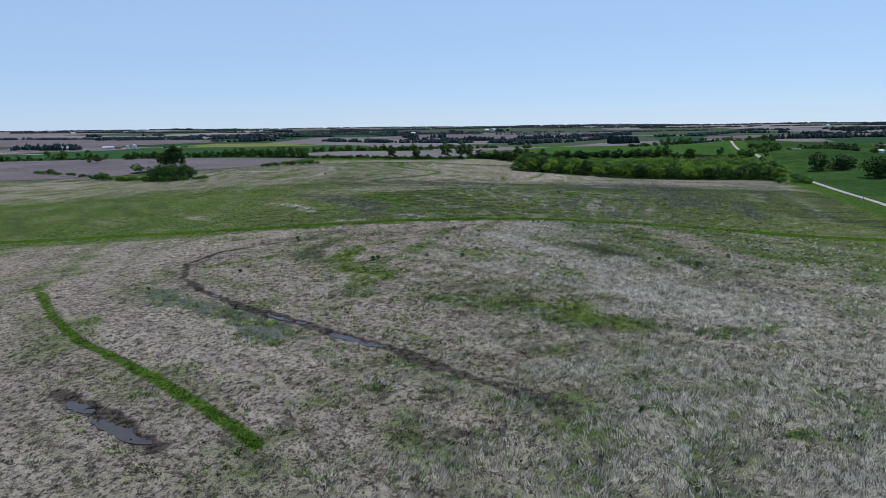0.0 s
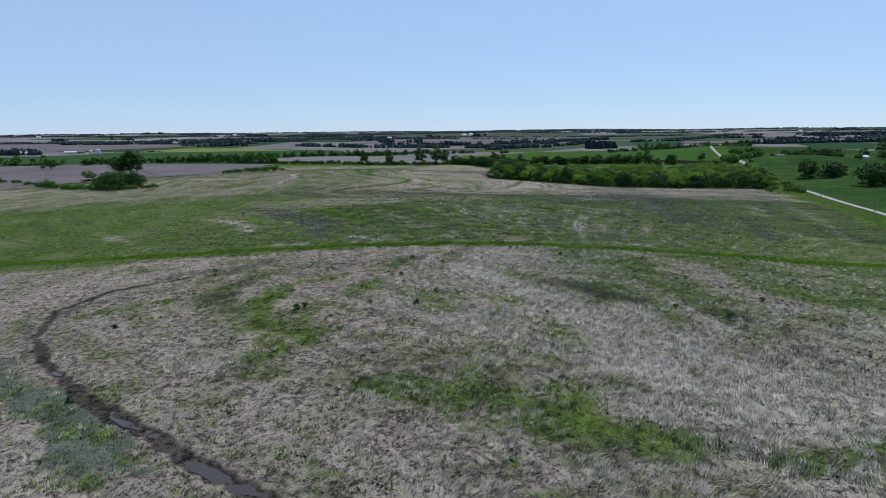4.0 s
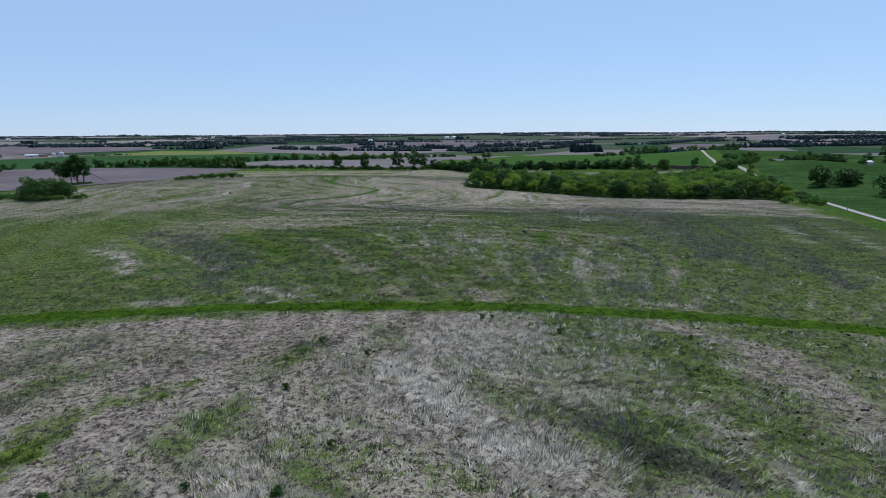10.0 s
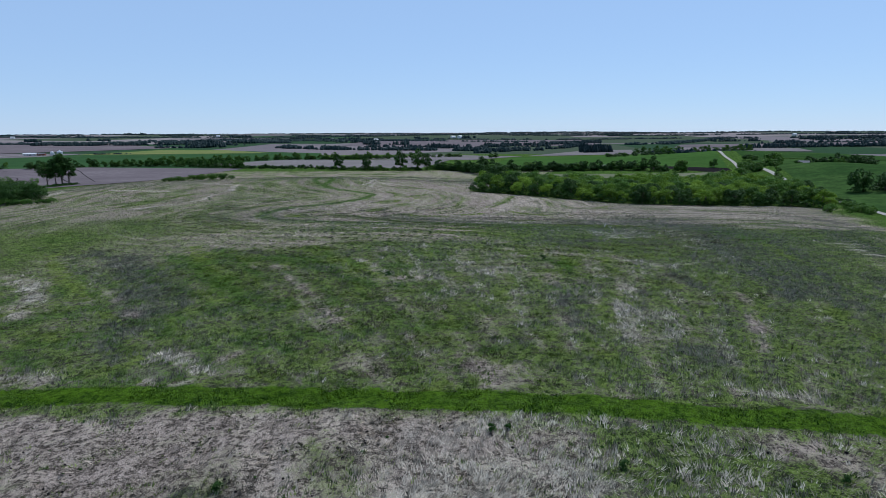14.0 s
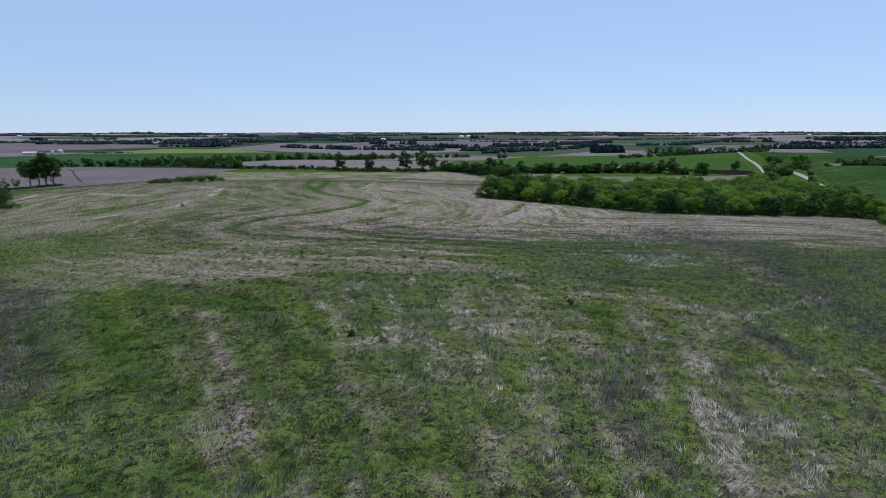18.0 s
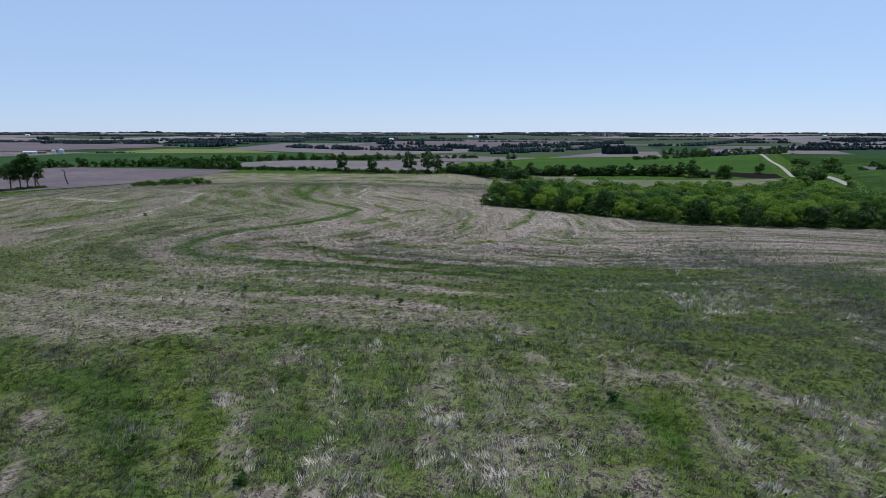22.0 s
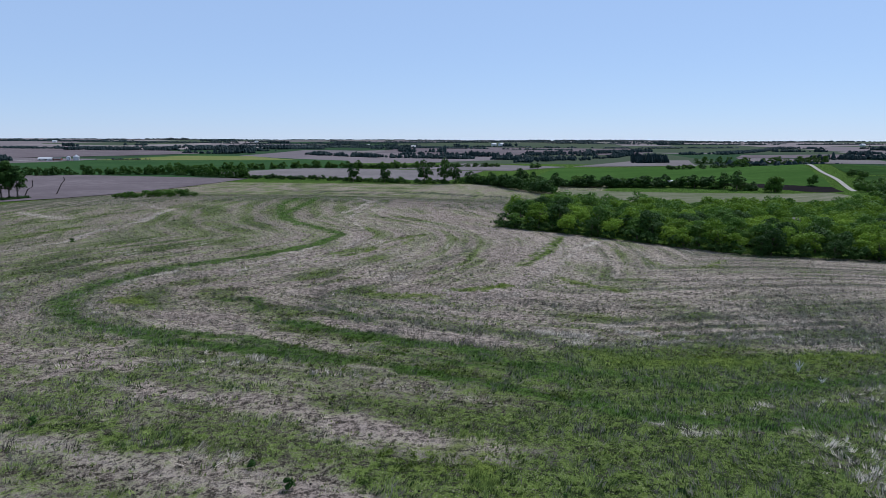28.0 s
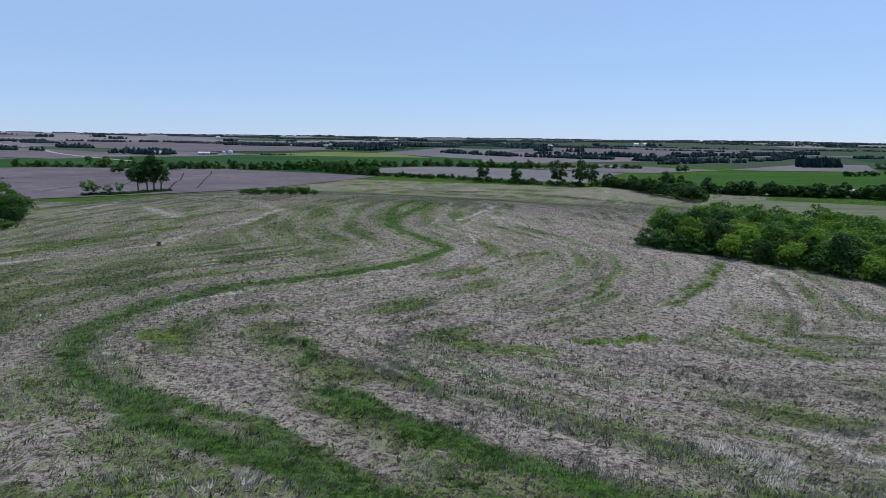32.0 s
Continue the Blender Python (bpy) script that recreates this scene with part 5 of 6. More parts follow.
tree_row([(-22, 742), (10, 700), (30, 672), (40, 652)], 6.0, 1, (0, 0, 1, 2))
tree_row([(-12, 728), (40, 700), (83, 684), (135, 662), (178, 618)], 6.5, 2, (0, 0, 2, 1), 5, 0.8, 1.3)
tree_row([(-123, 756), (-77, 738), (-45, 736), (-22, 742)], 11, 3, (2, 2, 0), 3, 0.5, 0.8)
tree_row([(-241, 785), (-181, 775), (-123, 757)], 10, 4, (2, 2, 0), 3, 0.5, 0.9)
tree_row([(186, 470), (197, 500), (214, 540), (232, 600), (240, 640)], 11, 11, (0, 2), 5, 0.5, 0.8, False)
tree_row([(196, 529), (204, 559), (214, 595)], 6, 13, (0, 2, 2), 4, 0.6, 0.95, False)
far_row([(-8, 724), (40, 698), (83, 681), (120, 668), (150, 648)], 3.6, 12, 8.0, 4.0)
far_row([(-420, 812), (-347, 830), (-290, 806), (-241, 785)], 4.2, 5, 9.0)
far_row([(-470, 770), (-455, 790), (-424, 818)], 4.5, 6, 10)
far_row([(-379, 900), (-328, 925), (-259, 990), (-180, 1010), (-110, 1020)], 4.6, 7)
far_row([(-640, 735), (-600, 745), (-560, 765), (-500, 772)], 7, 8, 10)
far_row([(-180, 1010), (-100, 1060), (0, 1080)], 9, 9, 7)
far_row([(-28, 750), (-3, 715), (21, 664), (37, 638)], 3.4, 15, 9.5, 4.0)
far_row([(300, 1240), (345, 1262), (422, 1265), (500, 1330), (560, 1385)], 6, 16, 12, 9)
far_row([(173, 874), (205, 858), (240, 850)], 9, 10, 7)
for x, y, kind, size, tall in ((-128, 752, 1, 1.15, 1.35), (-98, 744, 1, 1.15, 1.25), (-62, 738, 1, 1.4, 1.3), (-44, 735, 1, 1.4, 1.4), (-36, 738, 1, 1.2, 1.3), (-84, 738, 0, 0.8, 1.0),
                               (217, 658, 0, 0.8, 1.25), (257, 689, 0, 0.9, 0.8), (262, 684, 2, 1.0, 0.9), (244, 652, 0, 0.7, 1.0), (240, 602, 0, 1.35, 1.1), (235, 599, 0, 1.0, 1.0), (254, 590, 2, 0.8, 0.9), (247, 606, 2, 1.0, 0.8), (174, 498, 0, 1.0, 1.0), (186, 522, 2, 0.8, 1.0), (198, 535, 2, 1.0, 1.0), (262, 640, 0, 1.3, 1.0), (250, 640, 2, 1.0, 1.0),
                               (37, 985, 1, 0.9, 0.9), (44, 990, 1, 0.9, 0.9), (290, 585, 1, 0.8, 0.75), (298, 578, 1, 0.8, 0.7), (306, 590, 1, 0.85, 0.8), (284, 596, 1, 0.7, 0.8),
                               (314, 572, 0, 0.8, 0.8), (322, 580, 1, 0.9, 0.9), (330, 566, 0, 1.0, 1.0), (276, 575, 2, 1.0, 1.0), (350, 600, 1, 1.2, 1.2)):
    stand(ROW[kind], x, y, size, x * 37 % 360, tall=tall)

joined_trees("windbreak", "dark evergreen windbreak beside the farmyard", [(x + 1.5 * (k % 3), y + 2.5 * (k % 2)) for k, (x, y) in enumerate(spline([(268, 604), (278, 598), (286, 592), (294, 586), (303, 580)], 1.7))], LEAF_DARK, 81, 7.0, 3.2, 12, 30, 0.55, 0.2)

# trees by themselves
lone = tree_kind("lone_tree", 71, 20.0, 5.4, 3.8, 30, 64, 0.66, LEAF_DARK, "tall dark green tree at the tilled field's edge", group="field edge trees", radius=0.42, flat=0.85)
for x, y, s, t, h in ((-297.5, 545.5, 1.0, 0, 0.9), (-293.5, 549, 1.02, 120, 1.0), (-289.5, 550, 0.98, 230, 1.24), (-286.0, 552.5, 1.08, 310, 0.98), (-291.5, 553, 0.85, 70, 1.1)):
    stand(lone, x, y, s, t, tall=h)
small = tree_kind("small_tree", 72, 8.0, 3.4, 2.0, 13, 24, 0.5, LEAF_MID, "small pale green tree at the field's edge", group="small field edge trees")
for x, y, s, t in ((-306, 515, 1.2, 0), (-304, 518, 1.0, 90), (-298.5, 523, 0.8, 50), (-294, 527, 0.95, 150)):
    stand(small, x, y, s, t)
brush([(-307, 517), (-295, 523), (-288, 531), (-286, 545), (-284, 556)], 77, 0.9, 0.5, 1.3)
for x, y, s in ((-455, 690, 0.95), (-467, 694, 0.55)):
    stand(ROW[1], x, y, s, 40)
clump = tree_kind("broad_tree", 73, 10.5, 6.4, 0.8, 40, 64, 0.42, LEAF_DARK, "broad green tree in the field corner clump", group="field corner trees")
for x, y, s, t in ((-190, 379, 0.62, 0), (-197, 384, 0.9, 70), (-207, 385, 0.98, 140), (-201, 376, 0.75, 200), (-214, 390, 0.95, 260), (-223, 395, 0.7, 310), (-209, 394, 0.9, 20)):
    stand(clump, x, y, s, t)
scrub = tree_kind("bush", 74, 2.6, 2.6, 0.1, 14, 34, 0.3, LEAF_MID, "low green bush on the field edge", "bush", "field edge bushes", 0.06)
rnd = random.Random(8)
stand(WOOD[3], 9.0, 395.5, 0.62, 40, tall=0.8)
for k in range(13):
    u = k / 12
    stand(scrub, -191 + 48 * u + rnd.uniform(-1.5, 1.5), 504 - 13 * u + rnd.uniform(-2, 2), rnd.uniform(0.95, 1.35), rnd.uniform(0, 360), tall=rnd.uniform(0.85, 1.2))
hedge_line = spline([(-173, 364), (-186, 368), (-205, 375), (-232, 402), (-254, 420), (-301, 459), (-340, 492), (-367, 514), (-419, 540)], 3.4)
for k, (x, y) in enumerate(hedge_line):
    if rnd.random() < (0.95 if y < 440 else 0.55):
        stand(scrub, x + rnd.uniform(-2, 2), y + rnd.uniform(-2, 2), rnd.uniform(0.7, 1.3), rnd.uniform(0, 360))
for x, y, s in ((-304, 464, 1.9), (-298, 458, 1.6), (-395, 532, 1.6)):
    stand(scrub, x, y, s, x * 53 % 360)
for x, y, s in ((147, 350, 1.0), (151, 344, 0.8), (144, 346, 0.8)):
    stand(scrub, x, y, s, x * 53 % 360)
rnd = random.Random(17)
for y in np.arange(362, 452, 5.5):
    x = 162 + 0.24 * (y - 346) - 5 + rnd.uniform(-1.5, 1.5)
    stand(rnd.choice([WOOD[0], WOOD[3], WOOD[1]]), x, float(y), rnd.uniform(0.36, 0.5), rnd.uniform(0, 360), tall=rnd.uniform(0.7, 0.95))
for y in np.arange(338, 362, 3.5):
    stand(scrub, 157 + 0.24 * (y - 346) + rnd.uniform(-1, 1), float(y), rnd.uniform(0.8, 1.2), rnd.uniform(0, 360))
field_tree = tree_kind("pasture_tree", 75, 8.0, 4.4, -1.6, 30, 44, 0.45, LEAF_DARK, "dark round tree standing in the pasture", group="pasture trees")
for x, y, s, t, h in ((193, 411, 1.2, 0, 1.3), (204, 408, 1.5, 80, 0.85), (212, 412, 1.1, 150, 0.9), (203, 367, 1.8, 30, 0.9), (216, 372, 1.6, 200, 1.0), (228, 362, 1.5, 270, 1.0), (240, 380, 1.2, 320, 1.0), (252, 350, 1.3, 20, 1.0), (300, 470, 1.2, 50, 1.0), (340, 430, 1.2, 100, 1.0)):
    stand(field_tree, x, y, s, t, tall=h)


# ---- far woods ----
def lumpy(spots_, seed, tall, wide):
    """Far treetops: uneven many-sided lumps with ragged tips."""
    rnd_ = np.random.default_rng(seed)
    a = np.linspace(0, 2 * np.pi, 6, endpoint=False)
    ring = [(1.0, 0.12), (1.15, 0.45), (0.72, 0.8)]
    base = np.array([(np.cos(t) * r, np.sin(t) * r, z) for r, z in ring for t in a] + [(0, 0, 1.0)])
    faces = [(i, (i + 1) % 6, 6 + (i + 1) % 6) for i in range(6)] + [(i, 6 + (i + 1) % 6, 6 + i) for i in range(6)]
    faces += [(6 + i, 6 + (i + 1) % 6, 12 + (i + 1) % 6) for i in range(6)] + [(6 + i, 12 + (i + 1) % 6, 12 + i) for i in range(6)]
    faces += [(12 + i, 12 + (i + 1) % 6, 18) for i in range(6)]
    faces = np.array(faces)
    n = len(spots_)
    size = rnd_.uniform(0.5, 1.35, (n, 1, 1)) * np.array([wide, wide, tall])
    jag = 1 + rnd_.uniform(-0.32, 0.32, (n, len(base), 3))
    v = base[None] * jag * size
    p = np.array(spots_)
    v[..., 0] += p[:, None, 0]
    v[..., 1] += p[:, None, 1]
    v[..., 2] += land(p[:, 0], p[:, 1])[:, None] - 0.5
    f = (faces[None] + (np.arange(n) * len(base))[:, None, None]).reshape(-1, 3)
    return v.reshape(-1, 3), f


def far_wood(label, line, half, gap, seed, tall=7.5, wide=5.5):
    rnd_ = np.random.default_rng(seed)
    spots_ = []
    for x, y in spline(line, gap):
        for k in range(max(3, int(half / 2.2))):
            if rnd_.random() < 0.12 + 0.85 * smooth((waves(x, y, 130, 90) - 0.3) / 0.3):
                spots_.append((x + rnd_.uniform(-gap, gap), y + rnd_.uniform(-half, half)))
    v, f = lumpy(spots_, seed, tall * 0.8, wide * 0.62)
    return tagged(new("far_woods", fill("far_woods", v, f, LEAF_HAZED)), label, "trees", kind="stuff")


far_wood("dark wooded windbreak round the farmstead", [(-900, 1140), (-840, 1138), (-780, 1128)], 26, 6, 1, 11)
far_wood("dark far tree line on the plain", [(-1997, 1759), (-1873, 1880), (-1679, 1948)], 20, 10, 2)
far_wood("dark far tree line beside the lane", [(-1793, 1673), (-1702, 1729)], 20, 9, 3)
far_wood("dark far tree line", [(-1249, 1910), (-909, 1865), (-768, 1942)], 26, 8, 4, 9, 6)
far_wood("dark far grove", [(-1050, 2650), (-800, 2500), (-594, 2352)], 40, 11, 5)
far_wood("creek-side woods crossing the plain", [(-463, 1649), (-272, 1512), (-131, 1473), (50, 1412), (160, 1420)], 16, 6, 6, 9, 6)
far_wood("far grove round a farmstead", [(-560, 2463), (-324, 2482)], 36, 10, 7, 11)
far_wood("dark far wood behind the tilled field", [(55, 1755), (213, 1868), (429, 2200)], 22, 7, 8, 10, 6)
far_wood("tree line past the pale field", [(21, 1248), (125, 1440), (230, 1600), (296, 1805)], 12, 7, 9, 9, 5)
far_wood("dark square grove of tall trees", [(215, 1272), (265, 1306)], 16, 6, 10, 15, 6)
far_wood("tree line along the far side of the rise", [(300, 1110), (380, 1160), (480, 1150)], 10, 8, 11, 8, 5)
far_wood("far tree line over the rise", [(536, 1868), (700, 2150), (961, 2610), (1094, 2581)], 26, 9, 12)
far_wood("far tree line to the east", [(600, 1500), (760, 1540), (1000, 1560), (1300, 1600)], 18, 7, 13, 10, 6)
far_wood("dark wood on the eastern skyline", [(1150, 2350), (1325, 2384), (1700, 2420)], 40, 10, 14, 12, 7)
far_wood("far tree line on the plain", [(439, 1847), (584, 1927)], 18, 8, 15)
far_wood("far tree line west of the farmstead", [(-1660, 2016), (-1354, 2004), (-1083, 2039), (-1010, 2309)], 22, 9, 16)
far_wood("tree row on the plain", [(-735, 2024), (-534, 2031)], 22, 8, 17)
far_wood("tree line by the tilled plain", [(-250, 1700), (60, 1720), (330, 1745)], 10, 9, 18, 8, 5)
rng = np.random.default_rng(77)
for k in range(46):
    r, a = rng.uniform(2300, 4850), rng.uniform(-1.05, 0.95)
    x, y = r * math.sin(a), r * math.cos(a)
    w = rng.uniform(120, 620)
    far_wood("dark tree line near the horizon", [(x - w, y + rng.uniform(-60, 60)), (x, y), (x + w, y + rng.uniform(-60, 60))], rng.uniform(8, 40), 15 + r / 400, 100 + k, rng.uniform(5, 9), 7.5)
for k in range(64):
    r, a = rng.uniform(1250, 4300), rng.uniform(-1.0, 0.85)
    x, y = r * math.sin(a), r * math.cos(a)
    w = rng.uniform(15, 70)
    far_wood("small dark grove on the plain", [(x - w, y + rng.uniform(-20, 20)), (x, y), (x + w, y + rng.uniform(-20, 20))], rng.uniform(8, 22), 9, 500 + k, rng.uniform(8, 13), 6.5)
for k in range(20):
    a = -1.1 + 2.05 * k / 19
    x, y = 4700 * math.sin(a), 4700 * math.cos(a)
    far_wood("woods on the horizon, tinted blue-green for haze", [(x - 270, y - 40), (x, y + rng.uniform(-90, 90)), (x + 270, y + 40)], 24, 24, 300 + k, rng.uniform(5, 9), 12)


# ---- buildings and poles ----
def box_bm(bm, x0, x1, y0, y1, z0, z1):
    r = bmesh.ops.create_cube(bm, size=1, matrix=Matrix.LocRotScale(((x0 + x1) / 2, (y0 + y1) / 2, (z0 + z1) / 2), None, (x1 - x0, y1 - y0, z1 - z0)))
    return r["verts"]


def gable_house(name, label, x, y, long, deep, wall, rise, turn, wall_mat, roof_mat, windows=3, category="house", door=True):
    """A house or barn: walls with gables, an overhanging roof, door and windows."""
    ob = thing(name, label, category, at=(x, y, level(x, y) - 0.2), turn=turn)
    bm = bmesh.new()
    h, d = long / 2, deep / 2
    lower = [bm.verts.new(p) for p in ((-h, -d, 0), (h, -d, 0), (h, d, 0), (-h, d, 0))]
    upper = [bm.verts.new(p) for p in ((-h, -d, wall), (h, -d, wall), (h, d, wall), (-h, d, wall))]
    ridge = [bm.verts.new(p) for p in ((-h, 0, wall + rise), (h, 0, wall + rise))]
    bm.faces.new((lower[0], lower[1], upper[1], upper[0]))
    bm.faces.new((lower[2], lower[3], upper[3], upper[2]))
    bm.faces.new((lower[1], lower[2], upper[2], ridge[1], upper[1]))
    bm.faces.new((lower[3], lower[0], upper[0], ridge[0], upper[3]))
    bm.faces.new((upper[0], upper[1], ridge[1], ridge[0]))
    bm.faces.new((upper[2], upper[3], ridge[0], ridge[1]))
    part("wall", bm, wall_mat, ob)
    for side in (-1, 1):
        bm = bmesh.new()
        o = 0.5
        slope = rise / d
        pts = [(-h - o, side * (d + o), wall - slope * o + 0.06), (h + o, side * (d + o), wall - slope * o + 0.06), (h + o, 0, wall + rise + 0.06), (-h - o, 0, wall + rise + 0.06)]
        top = [bm.verts.new((a, b, c + 0.18)) for a, b, c in pts]
        low = [bm.verts.new(p) for p in pts]
        bm.faces.new(top)
        bm.faces.new(low[::-1])
        for i in range(4):
            bm.faces.new((top[i], low[i], low[(i + 1) % 4], top[(i + 1) % 4]))
        part("roof", bm, roof_mat, ob)
    if door:
        bm = bmesh.new()
        box_bm(bm, -0.5 * min(1.0, long / 10), 0.5 * min(3.5, long / 6), -d - 0.08, -d + 0.02, 0.1, min(wall - 0.3, 2.3))
        leaf = part("door", bm, GREY_WOOD, ob)
        bm = bmesh.new()
        box_bm(bm, 0.3 * min(1.0, long / 10), 0.3 * min(1.0, long / 10) + 0.12, -d - 0.16, -d - 0.08, 1.0, 1.14)
        part("handle", bm, GREY_STEEL, leaf)
    for k in range(windows):
        wx = -h + long * (k + 0.5) / windows
        if abs(wx) < 1.6:
            continue
        bm = bmesh.new()
        box_bm(bm, wx - 0.6, wx + 0.6, -d - 0.05, -d + 0.02, wall * 0.42 - 0.1, wall * 0.42 + 1.1)
        frame_part = part("window", bm, WHITE_STEEL, ob)
        bm = bmesh.new()
        box_bm(bm, wx - 0.5, wx + 0.5, -d - 0.08, -d - 0.04, wall * 0.42, wall * 0.42 + 1.0)
        part("pane", bm, DARK_GLASS, frame_part, "dark glass pane")
    return ob


def grain_bin(x, y, radius, tall):
    """A ribbed steel grain bin with a cone roof and a hatch."""
    ob = thing("grain_bin", "ribbed galvanised steel grain bin with a cone roof", "grain bin", "grain bins", at=(x, y, level(x, y) - 0.2))
    n, rings = 28, int(tall / 0.8)
    bm = bmesh.new()
    rows = []
    for j in range(rings * 2 + 1):
        r = radius * (1.0 if j % 2 == 0 else 0.985)
        rows.append([bm.verts.new((r * math.cos(2 * math.pi * i / n), r * math.sin(2 * math.pi * i / n), tall * j / (rings * 2))) for i in range(n)])
    for a, b in zip(rows, rows[1:]):
        for i in range(n):
            bm.faces.new((a[i], a[(i + 1) % n], b[(i + 1) % n], b[i]))
    part("wall", bm, GREY_STEEL, ob)
    bm = bmesh.new()
    bmesh.ops.create_cone(bm, cap_ends=True, segments=n, radius1=radius * 1.05, radius2=radius * 0.12, depth=radius * 0.55, matrix=Matrix.Translation((0, 0, tall + radius * 0.27)))
    part("roof", bm, GREY_STEEL, ob)
    bm = bmesh.new()
    bmesh.ops.create_cone(bm, cap_ends=True, segments=12, radius1=radius * 0.14, radius2=radius * 0.1, depth=0.6, matrix=Matrix.Translation((0, 0, tall + radius * 0.55 + 0.2)))
    part("cap", bm, WHITE_STEEL, ob)
    bm = bmesh.new()
    box_bm(bm, -0.5, 0.5, -radius - 0.06, -radius + 0.15, 0.3, 2.2)
    part("hatch", bm, WHITE_STEEL, ob)
    return ob


grain_bin(-714, 1205, 4.6, 6.6)
grain_bin(-726, 1202, 3.4, 5.6)
gable_house("machine_shed", "long low white steel machine shed", -758, 1190, 20, 9, 3.4, 1.6, 20, WHITE_STEEL, PALE_ROOF, 4, "shed")
gable_house("machine_shed", "long dark low shed beside the bins", -742, 1197, 12, 8, 3.2, 1.6, 20, RED_BOARD, DARK_ROOF, 3, "shed")
gable_house("farmhouse", "white farmhouse among windbreak trees", -800, 1120, 14, 9, 5.5, 3.0, 10, WHITE_STEEL, PALE_ROOF, 3)
far_wood("low dark hedge beside the grain bins", [(-690, 1222), (-650, 1240), (-610, 1262)], 5, 4, 60, 3.5, 3)
gable_house("cabin", "grey-roofed small house hidden in the wood", 110, 429, 5.6, 5, 2.8, 2.3, 35, GREY_WOOD, GREY_WOOD, 2)
gable_house("farmhouse", "grey-roofed farmhouse across the road", 261, 597, 8.5, 6, 2.2, 1.5, -35, GREY_WOOD, DARK_ROOF, 3)
gable_house("shed", "small white shed in the farmyard trees", 318, 572, 5, 4, 2.2, 1.1, 15, WHITE_STEEL, PALE_ROOF, 1, "shed")
gable_house("shed", "small white tank shed by the creek", 130, 690, 3.4, 2.6, 1.9, 0.9, 25, WHITE_STEEL, PALE_ROOF, 1, "shed")
gable_house("shed", "low pale shed by the creek", 139, 688, 5, 3, 1.5, 0.6, 15, WHITE_STEEL, PALE_ROOF, 1, "shed")
for x, y, s in ((-529, 2590, 1.3), (-60, 2900, 1.4), (-30, 2880, 1.7), (1380, 2880, 1.4), (-1250, 3300, 1.2), (-1870, 2690, 1.1), (-330, 2440, 1.1), (700, 3200, 1.3)):
    gable_house("farmhouse", "white farm building far across the plain", x, y, 14 * s, 8 * s, 4.5 * s, 2.4 * s, x % 90, WHITE_STEEL, PALE_ROOF, 2)


def pole():
    ob = thing("utility_pole", "weathered wooden utility pole with one crossarm", "utility pole", "utility poles")
    bm = bmesh.new()
    bmesh.ops.create_cone(bm, cap_ends=True, segments=8, radius1=0.17, radius2=0.11, depth=10.5, matrix=Matrix.Translation((0, 0, 4.75)))
    part("post", bm, GREY_WOOD, ob)
    bm = bmesh.new()
    box_bm(bm, -1.2, 1.2, -0.07, 0.07, 9.2, 9.36)
    part("crossarm", bm, GREY_WOOD, ob)
    for px in (-1.1, 0.0, 1.1):
        bm = bmesh.new()
        bmesh.ops.create_cone(bm, cap_ends=True, segments=6, radius1=0.08, radius2=0.05, depth=0.22, matrix=Matrix.Translation((px, 0, 9.47 if px else 10.1)))
        part("insulator", bm, GREY_STEEL, ob)
    return ob


road_pole = pole()
stand(road_pole, 151.2, 313.0, 0.62, -15)
stand(road_pole, 123.5, 228.4, 0.55, -15)


